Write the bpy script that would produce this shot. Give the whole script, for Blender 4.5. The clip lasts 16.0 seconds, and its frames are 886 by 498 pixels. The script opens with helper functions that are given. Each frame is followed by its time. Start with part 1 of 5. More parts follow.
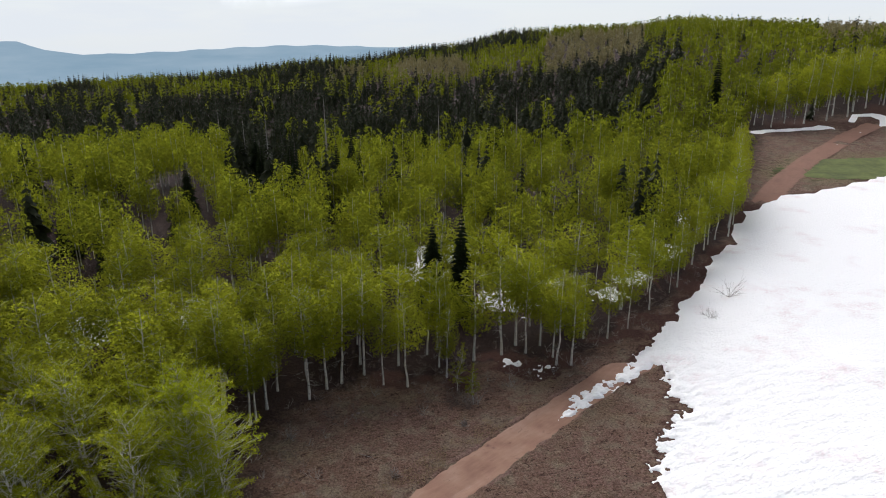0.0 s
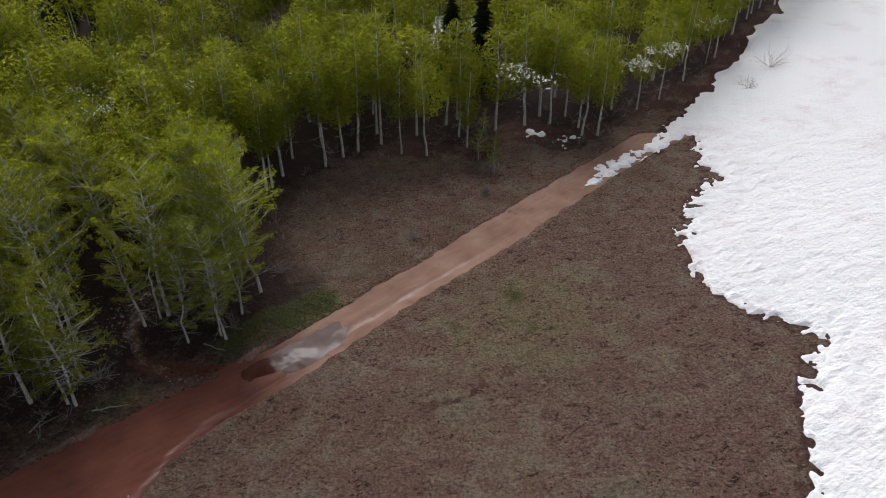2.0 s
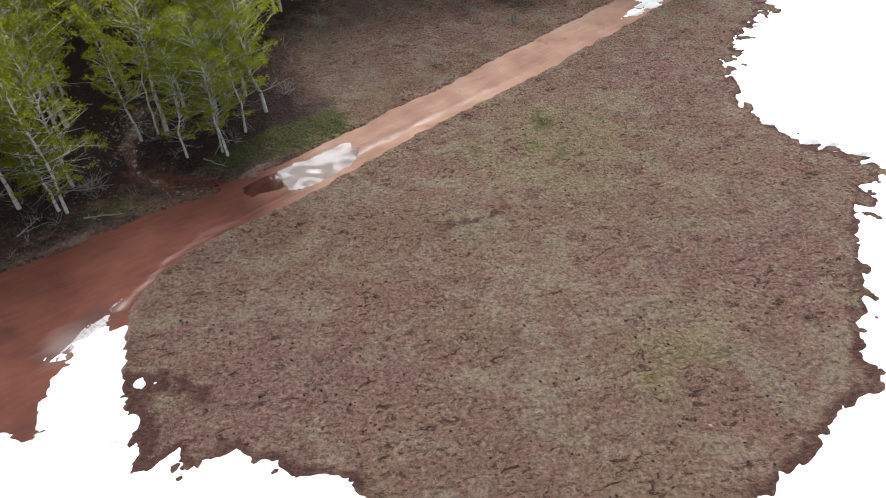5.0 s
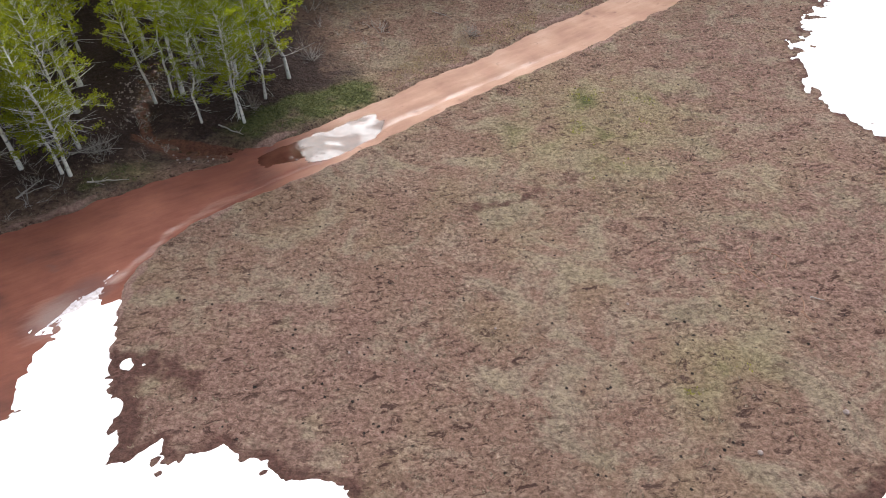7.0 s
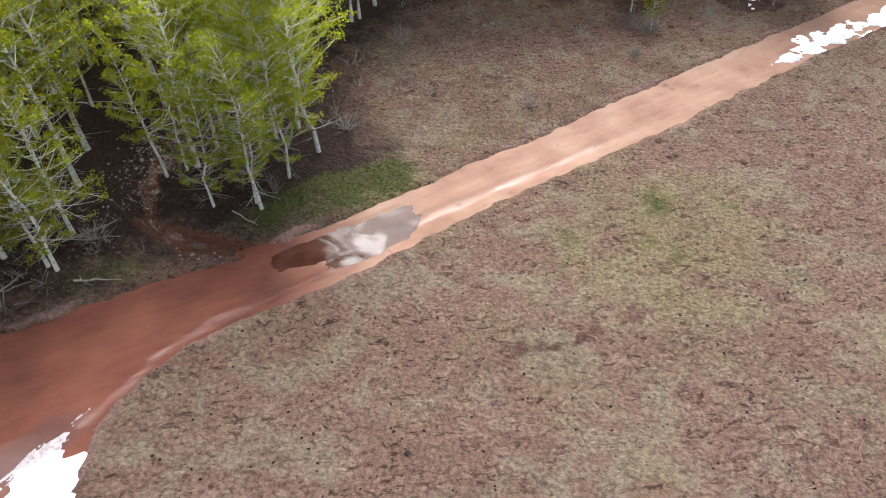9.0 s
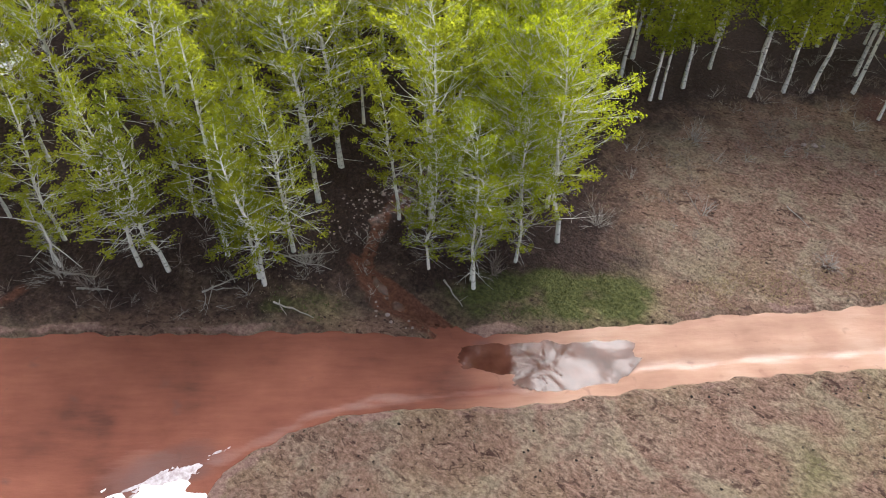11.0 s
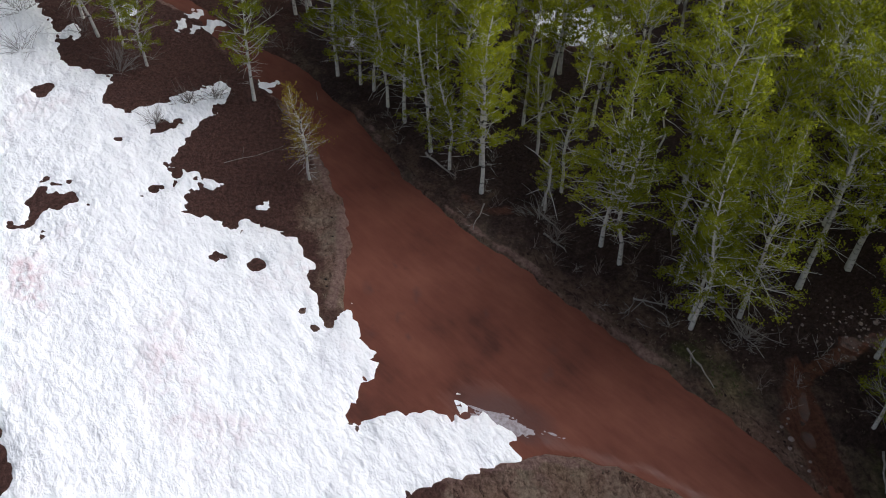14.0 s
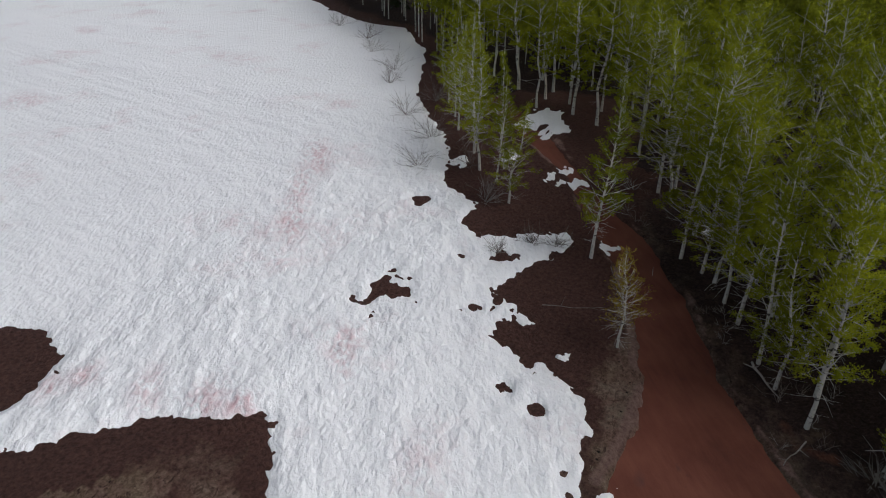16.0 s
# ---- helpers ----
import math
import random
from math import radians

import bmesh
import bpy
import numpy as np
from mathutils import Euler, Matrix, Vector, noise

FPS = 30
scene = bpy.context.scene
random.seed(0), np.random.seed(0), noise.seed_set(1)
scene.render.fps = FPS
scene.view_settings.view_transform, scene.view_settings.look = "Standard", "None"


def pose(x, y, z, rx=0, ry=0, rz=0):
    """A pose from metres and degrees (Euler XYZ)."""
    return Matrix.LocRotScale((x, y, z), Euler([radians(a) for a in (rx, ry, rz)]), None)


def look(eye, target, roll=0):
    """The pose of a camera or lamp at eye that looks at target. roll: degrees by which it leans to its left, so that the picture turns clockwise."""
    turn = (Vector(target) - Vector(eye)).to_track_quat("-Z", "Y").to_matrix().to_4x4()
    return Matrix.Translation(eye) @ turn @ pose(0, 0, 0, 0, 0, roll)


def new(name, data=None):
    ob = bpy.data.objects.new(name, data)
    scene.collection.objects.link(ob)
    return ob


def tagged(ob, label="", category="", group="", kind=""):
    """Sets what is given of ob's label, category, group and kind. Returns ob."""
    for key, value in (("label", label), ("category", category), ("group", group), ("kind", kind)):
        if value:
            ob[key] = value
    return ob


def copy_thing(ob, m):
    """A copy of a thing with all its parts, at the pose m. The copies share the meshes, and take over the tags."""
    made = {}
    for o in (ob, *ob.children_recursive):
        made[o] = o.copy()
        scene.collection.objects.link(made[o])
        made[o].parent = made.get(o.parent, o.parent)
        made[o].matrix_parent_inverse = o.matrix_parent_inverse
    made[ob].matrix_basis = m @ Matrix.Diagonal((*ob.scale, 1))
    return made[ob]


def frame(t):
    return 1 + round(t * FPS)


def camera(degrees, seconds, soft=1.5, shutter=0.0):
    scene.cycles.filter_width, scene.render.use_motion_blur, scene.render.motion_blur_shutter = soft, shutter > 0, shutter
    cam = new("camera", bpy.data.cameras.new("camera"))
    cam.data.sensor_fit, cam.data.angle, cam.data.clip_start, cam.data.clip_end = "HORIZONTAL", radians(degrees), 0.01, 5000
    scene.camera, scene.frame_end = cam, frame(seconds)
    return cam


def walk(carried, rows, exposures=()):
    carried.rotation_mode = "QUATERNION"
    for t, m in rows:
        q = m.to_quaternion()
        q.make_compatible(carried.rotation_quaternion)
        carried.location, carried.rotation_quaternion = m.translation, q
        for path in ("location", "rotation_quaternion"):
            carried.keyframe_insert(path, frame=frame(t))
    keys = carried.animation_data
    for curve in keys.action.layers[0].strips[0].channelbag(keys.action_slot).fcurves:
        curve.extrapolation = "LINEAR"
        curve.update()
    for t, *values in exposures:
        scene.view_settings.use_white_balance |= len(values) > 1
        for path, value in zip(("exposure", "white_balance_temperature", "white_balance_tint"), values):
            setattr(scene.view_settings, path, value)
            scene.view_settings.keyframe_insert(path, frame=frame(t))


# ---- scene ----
cam = camera(64.7, 16.0, soft=1.0)
# seconds, x, y, z, heading, pitch, roll
ROWS = [
    (0, 0.00, -0.00, 35.99, -0.00, -18.54, 0.09),
    (0.5, -0.35, 0.98, 35.12, 0.32, -21.08, -0.08),
    (1, -0.60, 1.57, 34.13, 0.68, -25.43, -0.16),
    (1.5, -0.74, 1.75, 32.98, 0.94, -30.22, -0.15),
    (2, -0.68, 1.56, 31.80, 1.24, -34.92, -0.21),
    (2.5, -0.59, 1.52, 30.69, 1.50, -39.65, -0.18),
    (3, -0.49, 1.53, 29.71, 1.71, -43.14, -0.19),
    (3.5, -0.49, 1.59, 28.76, 1.74, -43.86, -0.13),
    (4, -0.52, 1.61, 27.85, 1.73, -43.81, -0.04),
    (4.5, -0.56, 1.62, 26.86, 2.20, -43.71, 0.01),
    (5, -0.60, 1.71, 25.92, 3.36, -43.67, 0.00),
    (5.2, -0.60, 1.77, 25.53, 4.00, -43.63, -0.06),
    (7.3, -0.18, 5.04, 23.75, 7.60, -45.29, 0.05),
    (7.5, -0.25, 5.78, 23.78, 7.60, -45.37, 0.16),
    (8, -0.50, 7.87, 23.93, 7.52, -45.68, 0.34),
    (8.2, -0.65, 8.75, 24.02, 7.78, -45.75, 0.45),
    (10.3, -2.37, 17.13, 24.25, 29.02, -44.28, 0.54),
    (10.5, -2.54, 17.53, 24.28, 32.13, -44.27, 0.67),
    (11, -2.82, 18.21, 24.39, 40.30, -44.51, 0.63),
    (11.5, -3.02, 18.59, 24.62, 49.24, -44.91, -0.06),
    (12, -2.99, 18.65, 24.43, 57.86, -44.30, -0.55),
    (12.5, -2.98, 18.71, 24.22, 66.21, -43.72, -0.64),
    (13, -2.89, 18.88, 24.08, 74.68, -43.29, -0.72),
    (13.5, -2.80, 18.90, 23.96, 82.63, -42.82, -0.48),
    (14, -2.76, 18.95, 23.82, 90.78, -42.36, -0.30),
    (14.5, -2.78, 18.96, 23.62, 98.72, -40.93, -0.04),
    (15, -2.87, 18.98, 23.40, 106.54, -37.45, 0.35),
    (15.5, -2.92, 18.97, 23.24, 114.34, -33.09, 0.67),
    (16, -3.01, 19.11, 23.05, 121.66, -28.53, 0.94),
]
EXPOSURES = [(0.0, -0.34, 6500, 12), (0.8, -0.28, 6500, 12), (1.5, -0.38, 6500, 12), (2.2, -0.70, 6500, 12), (2.6, -0.60, 6500, 12), (3.0, -0.40, 6500, 10), (4.0, 0.16, 6500, 10), (5.0, 0.46, 6500, 10), (7.5, 0.90, 6500, 10), (10.5, 1.12, 6500, 10), (11.5, 1.16, 6500, 10), (12.0, 1.24, 6500, 10), (12.5, 1.16, 6500, 10), (13.0, 0.86, 6400, 10), (13.5, 0.26, 6350, 11), (14.0, -0.48, 6250, 12), (14.5, -0.92, 6200, 12), (15.2, -1.08, 6250, 12), (16.0, -1.10, 6350, 11)]
walk(cam, [(t, pose(x, y, z, 90 + pitch, 0, yaw) @ pose(0, 0, 0, 0, 0, roll)) for t, x, y, z, yaw, pitch, roll in ROWS], EXPOSURES)

QUAD = (0.000, 0.343, -1.000, 1.539, -0.651, 0.958)

# ---- light ----
SUN_AZ, SUN_EL = radians(-16), radians(41)          # heading from +y towards +x, and height
sun_dir = Vector((math.sin(SUN_AZ) * math.cos(SUN_EL), math.cos(SUN_AZ) * math.cos(SUN_EL), math.sin(SUN_EL)))
sun_data = bpy.data.lights.new("sun", "SUN")
sun_data.energy, sun_data.angle, sun_data.color = 2.0, radians(40), (1.0, 0.97, 0.92)
sun = new("sun", sun_data)
sun.matrix_world = look((0, 0, 60), Vector((0, 0, 60)) - sun_dir)

world = bpy.data.worlds.new("sky")
scene.world = world
world.use_nodes = True


def sky_nodes():
    nt = world.node_tree
    n, l = nt.nodes, nt.links
    bg = n["Background"]
    sky = n.new("ShaderNodeTexSky")
    sky.sky_type, sky.sun_disc, sky.sun_elevation, sky.sun_rotation = "NISHITA", False, SUN_EL, SUN_AZ
    sky.altitude, sky.dust_density, sky.air_density = 2600, 0.6, 1.0
    co = n.new("ShaderNodeTexCoord")
    mp = n.new("ShaderNodeMapping")
    mp.inputs["Scale"].default_value = (1.6, 1.6, 9.0)
    cl = n.new("ShaderNodeTexNoise")
    cl.inputs["Scale"].default_value, cl.inputs["Detail"].default_value, cl.inputs["Roughness"].default_value = 2.4, 8, 0.6
    ramp = n.new("ShaderNodeValToRGB")
    ramp.color_ramp.elements[0].position, ramp.color_ramp.elements[1].position = 0.46, 0.60
    mix = n.new("ShaderNodeMix")
    mix.data_type = "RGBA"
    mix.inputs["B"].default_value = (8.4, 8.6, 8.9, 1)
    l.new(co.outputs["Generated"], mp.inputs["Vector"])
    l.new(mp.outputs["Vector"], cl.inputs["Vector"])
    l.new(cl.outputs["Fac"], ramp.inputs["Fac"])
    l.new(ramp.outputs["Color"], mix.inputs["Factor"])
    l.new(sky.outputs["Color"], mix.inputs["A"])
    sep = n.new("ShaderNodeSeparateXYZ")
    low = n.new("ShaderNodeValToRGB")
    low.color_ramp.elements[0].position, low.color_ramp.elements[1].position = 0.02, 0.30
    low.color_ramp.elements[0].color, low.color_ramp.elements[1].color = (0.85, 0.85, 0.85, 1), (0, 0, 0, 1)
    haze = n.new("ShaderNodeMix")
    haze.data_type = "RGBA"
    haze.inputs["B"].default_value = (12.0, 13.0, 13.8, 1)
    l.new(co.outputs["Generated"], sep.inputs["Vector"])
    l.new(sep.outputs["Z"], low.inputs["Fac"])
    l.new(low.outputs["Color"], haze.inputs["Factor"])
    l.new(mix.outputs["Result"], haze.inputs["A"])
    # thin bright cloud round the sun
    dot = n.new("ShaderNodeVectorMath")
    dot.operation = "DOT_PRODUCT"
    dot.inputs[1].default_value = sun_dir
    near = n.new("ShaderNodeValToRGB")
    near.color_ramp.elements[0].position, near.color_ramp.elements[1].position = 0.76, 0.96
    puffs = n.new("ShaderNodeTexNoise")
    puffs.inputs["Scale"].default_value, puffs.inputs["Detail"].default_value, puffs.inputs["Roughness"].default_value = 10.0, 7, 0.60
    puff = n.new("ShaderNodeValToRGB")
    puff.color_ramp.elements[0].position, puff.color_ramp.elements[1].position = 0.46, 0.58
    both = n.new("ShaderNodeMath")
    both.operation = "MULTIPLY"
    glow = n.new("ShaderNodeMix")
    glow.data_type, glow.blend_type = "RGBA", "ADD"
    glow.inputs["B"].default_value = (120, 120, 123, 1)
    l.new(co.outputs["Generated"], dot.inputs[0])
    l.new(dot.outputs["Value"], near.inputs["Fac"])
    l.new(co.outputs["Generated"], puffs.inputs["Vector"])
    l.new(puffs.outputs["Fac"], puff.inputs["Fac"])
    l.new(near.outputs["Color"], both.inputs[0])
    l.new(puff.outputs["Color"], both.inputs[1])
    l.new(both.outputs["Value"], glow.inputs["Factor"])
    l.new(haze.outputs["Result"], glow.inputs["A"])
    l.new(glow.outputs["Result"], bg.inputs["Color"])
    bg.inputs["Strength"].default_value = 0.085


sky_nodes()


# ---- materials ----
def material(name):
    m = bpy.data.materials.new(name)
    m.use_nodes = True
    return m, m.node_tree.nodes, m.node_tree.links, m.node_tree.nodes["Principled BSDF"]


def texco(n, l, scale=(1, 1, 1), rot=0.0):
    co = n.new("ShaderNodeTexCoord")
    mp = n.new("ShaderNodeMapping")
    mp.vector_type = "TEXTURE"
    mp.inputs["Scale"].default_value = tuple(1 / k for k in scale)
    mp.inputs["Rotation"].default_value = (0, 0, rot)
    l.new(co.outputs["Object"], mp.inputs["Vector"])
    return mp.outputs["Vector"]


def noise_tex(n, l, vec, scale, detail=6, rough=0.6, dist=0.0):
    t = n.new("ShaderNodeTexNoise")
    t.inputs["Scale"].default_value, t.inputs["Detail"].default_value = scale, detail
    t.inputs["Roughness"].default_value, t.inputs["Distortion"].default_value = rough, dist
    l.new(vec, t.inputs["Vector"])
    return t.outputs["Fac"]


def ramp_of(n, l, fac, *stops):
    r = n.new("ShaderNodeValToRGB")
    els = r.color_ramp.elements
    while len(els) < len(stops):
        els.new(0.5)
    for e, (p, c) in zip(els, stops):
        e.position, e.color = p, (*c, 1)
    l.new(fac, r.inputs["Fac"])
    return r.outputs["Color"]


def mixed(n, l, fac, a, b, blend="MIX"):
    m = n.new("ShaderNodeMix")
    m.data_type, m.blend_type = "RGBA", blend
    for key, v in (("Factor", fac), ("A", a), ("B", b)):
        if isinstance(v, (int, float)):
            m.inputs[key].default_value = v
        elif isinstance(v, tuple):
            m.inputs[key].default_value = (*v, 1)
        else:
            l.new(v, m.inputs[key])
    return m.outputs["Result"]


def maths(n, l, op, a, b=0.0, clamp=False):
    m = n.new("ShaderNodeMath")
    m.operation, m.use_clamp = op, clamp
    for i, v in enumerate((a, b)):
        if isinstance(v, (int, float)):
            m.inputs[i].default_value = v
        else:
            l.new(v, m.inputs[i])
    return m.outputs[0]


def bump(n, l, bsdf, height, strength, distance):
    b = n.new("ShaderNodeBump")
    b.inputs["Strength"].default_value, b.inputs["Distance"].default_value = strength, distance
    l.new(height, b.inputs["Height"])
    l.new(b.outputs["Normal"], bsdf.inputs["Normal"])


def attribute(n, name):
    a = n.new("ShaderNodeVertexColor")
    a.layer_name = name
    return a.outputs["Color"]


def ground_material():
    m, n, l, p = material("meadow_soil")
    v = texco(n, l)
    big = noise_tex(n, l, v, 0.22, 5, 0.6)
    mid = noise_tex(n, l, v, 0.75, 7, 0.62)
    fine = noise_tex(n, l, v, 5.5, 7, 0.72)
    grain = noise_tex(n, l, v, 30.0, 3, 0.7)
    dry = ramp_of(n, l, fine, (0.32, (0.078, 0.049, 0.036)), (0.46, (0.168, 0.110, 0.080)), (0.57, (0.240, 0.165, 0.122)), (0.70, (0.345, 0.258, 0.196)))
    soil = ramp_of(n, l, fine, (0.31, (0.072, 0.038, 0.027)), (0.47, (0.162, 0.096, 0.069)), (0.70, (0.262, 0.170, 0.130)))
    moss = ramp_of(n, l, fine, (0.33, (0.098, 0.079, 0.040)), (0.67, (0.285, 0.231, 0.125)))
    grey = ramp_of(n, l, fine, (0.32, (0.112, 0.083, 0.060)), (0.68, (0.310, 0.242, 0.180)))
    blotch = noise_tex(n, l, texco(n, l, (1, 1, 1), 1.1), 0.36, 6, 0.62, 0.6)
    meadow = mixed(n, l, ramp_of(n, l, mid, (0.455, (0, 0, 0)), (0.515, (0.95, 0.95, 0.95))), dry, soil)
    meadow = mixed(n, l, ramp_of(n, l, blotch, (0.51, (0, 0, 0)), (0.60, (0.85, 0.85, 0.85))), meadow, grey)
    meadow = mixed(n, l, ramp_of(n, l, blotch, (0.40, (0.9, 0.9, 0.9)), (0.49, (0, 0, 0))), meadow, soil)
    meadow = mixed(n, l, ramp_of(n, l, big, (0.50, (0, 0, 0)), (0.64, (0.28, 0.28, 0.28))), meadow, moss)
    olive = n.new("ShaderNodeSeparateColor")
    l.new(attribute(n, "zones"), olive.inputs["Color"])
    meadow = mixed(n, l, ramp_of(n, l, maths(n, l, "ADD", olive.outputs[1], maths(n, l, "MULTIPLY", maths(n, l, "SUBTRACT", blotch, 0.5), 0.8)), (0.05, (0, 0, 0)), (0.42, (0.85, 0.85, 0.85))), meadow, moss)
    sep2 = n.new("ShaderNodeSeparateColor")
    l.new(attribute(n, "zones_more"), sep2.inputs["Color"])
    clods = ramp_of(n, l, fine, (0.32, (0.062, 0.031, 0.023)), (0.47, (0.160, 0.091, 0.070)), (0.68, (0.280, 0.182, 0.146)))
    redness = maths(n, l, "ADD", sep2.outputs[2], maths(n, l, "MULTIPLY", maths(n, l, "SUBTRACT", mid, 0.5), 2.2))
    meadow = mixed(n, l, ramp_of(n, l, redness, (0.28, (0, 0, 0)), (0.62, (0.9, 0.9, 0.9))), meadow, clods)
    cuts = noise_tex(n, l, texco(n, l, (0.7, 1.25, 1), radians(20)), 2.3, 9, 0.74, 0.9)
    # Shade in the rills put into the colour; the bump alone shades weakly.
    rill_shade = ramp_of(n, l, cuts, (0.405, (1, 1, 1)), (0.455, (0, 0, 0)))
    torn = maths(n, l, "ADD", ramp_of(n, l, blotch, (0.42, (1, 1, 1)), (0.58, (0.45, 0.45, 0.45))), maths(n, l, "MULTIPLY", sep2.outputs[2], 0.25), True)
    meadow = mixed(n, l, maths(n, l, "MULTIPLY", rill_shade, torn), meadow, (0.048, 0.023, 0.017))
    warp = n.new("ShaderNodeVectorMath")
    warp.operation = "ADD"
    swirl = n.new("ShaderNodeTexNoise")
    swirl.inputs["Scale"].default_value, swirl.inputs["Detail"].default_value = 2.0, 3
    l.new(v, swirl.inputs["Vector"])
    l.new(v, warp.inputs[0])
    shift = n.new("ShaderNodeVectorMath")
    shift.operation = "SCALE"
    shift.inputs["Scale"].default_value = 0.55
    l.new(swirl.outputs["Color"], shift.inputs[0])
    l.new(shift.outputs["Vector"], warp.inputs[1])
    clod = n.new("ShaderNodeTexVoronoi")
    clod.feature = "DISTANCE_TO_EDGE"
    clod.inputs["Scale"].default_value = 2.1
    l.new(warp.outputs["Vector"], clod.inputs["Vector"])
    # Cracks between clods, their crease shade painted dark.
    crack_shade = ramp_of(n, l, maths(n, l, "ADD", clod.outputs["Distance"], maths(n, l, "MULTIPLY", mid, 0.22)), (0.095, (1, 1, 1)), (0.15, (0, 0, 0)))
    meadow = mixed(n, l, maths(n, l, "MULTIPLY", crack_shade, maths(n, l, "MULTIPLY", torn, 0.22)), meadow, (0.055, 0.029, 0.021))
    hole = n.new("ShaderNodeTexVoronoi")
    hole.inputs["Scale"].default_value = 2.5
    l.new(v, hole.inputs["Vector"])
    # Burrow holes as dark dots, the shade inside them painted.
    hole_shade = ramp_of(n, l, maths(n, l, "ADD", hole.outputs["Distance"], maths(n, l, "MULTIPLY", maths(n, l, "SUBTRACT", fine, 0.5), 0.45)), (0.115, (1, 1, 1)), (0.17, (0, 0, 0)))
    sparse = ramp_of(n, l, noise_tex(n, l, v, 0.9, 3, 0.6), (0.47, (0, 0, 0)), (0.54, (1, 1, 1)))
    meadow = mixed(n, l, maths(n, l, "MULTIPLY", hole_shade, sparse), meadow, (0.012, 0.008, 0.007))
    strew = noise_tex(n, l, texco(n, l, (1.0, 0.35, 1), 0.7), 9.0, 5, 0.75, 1.2)
    # Litter brown, its near-black tones holding canopy shade as colour.
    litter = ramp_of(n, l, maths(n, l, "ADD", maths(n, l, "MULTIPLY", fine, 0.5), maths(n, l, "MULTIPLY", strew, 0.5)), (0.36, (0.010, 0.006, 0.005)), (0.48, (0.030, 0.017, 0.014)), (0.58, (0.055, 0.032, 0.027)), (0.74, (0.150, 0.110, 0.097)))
    green = ramp_of(n, l, fine, (0.34, (0.024, 0.030, 0.008)), (0.68, (0.105, 0.108, 0.032)))
    pale = ramp_of(n, l, fine, (0.3, (0.115, 0.062, 0.050)), (0.7, (0.325, 0.212, 0.176)))
    # Wet soil by the snow, and the painted tree shade in the clearing.
    wet_and_shade = ramp_of(n, l, fine, (0.3, (0.036, 0.015, 0.011)), (0.7, (0.130, 0.064, 0.050)))
    sep = n.new("ShaderNodeSeparateColor")
    l.new(attribute(n, "zones"), sep.inputs["Color"])

    def masked(mask, soft, low=0.35, high=0.65):
        a = maths(n, l, "ADD", mask, maths(n, l, "MULTIPLY", maths(n, l, "SUBTRACT", maths(n, l, "ADD", maths(n, l, "MULTIPLY", mid, 0.5), maths(n, l, "MULTIPLY", blotch, 0.5)), 0.5), soft))
        return ramp_of(n, l, a, (low, (0, 0, 0)), (high, (1, 1, 1)))

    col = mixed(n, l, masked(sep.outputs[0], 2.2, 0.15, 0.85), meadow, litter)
    col = mixed(n, l, masked(sep.outputs[1], 1.6), col, green)
    col = mixed(n, l, masked(sep2.outputs[0], 1.2), col, wet_and_shade)
    col = mixed(n, l, masked(sep.outputs[2], 1.8), col, pale)
    mud = ramp_of(n, l, fine, (0.3, (0.055, 0.019, 0.012)), (0.7, (0.19, 0.080, 0.050)))
    col = mixed(n, l, masked(sep2.outputs[1], 1.6), col, mud)
    l.new(col, p.inputs["Base Color"])
    p.inputs["Roughness"].default_value = 0.95
    p.inputs["Specular IOR Level"].default_value = 0.2
    h = maths(n, l, "ADD", maths(n, l, "ADD", maths(n, l, "MULTIPLY", fine, 1.1), maths(n, l, "MULTIPLY", clod.outputs["Distance"], 1.1)), maths(n, l, "MULTIPLY", grain, 0.35))
    bump(n, l, p, maths(n, l, "ADD", h, maths(n, l, "MULTIPLY", cuts, 1.6)), 0.95, 0.15)
    return m


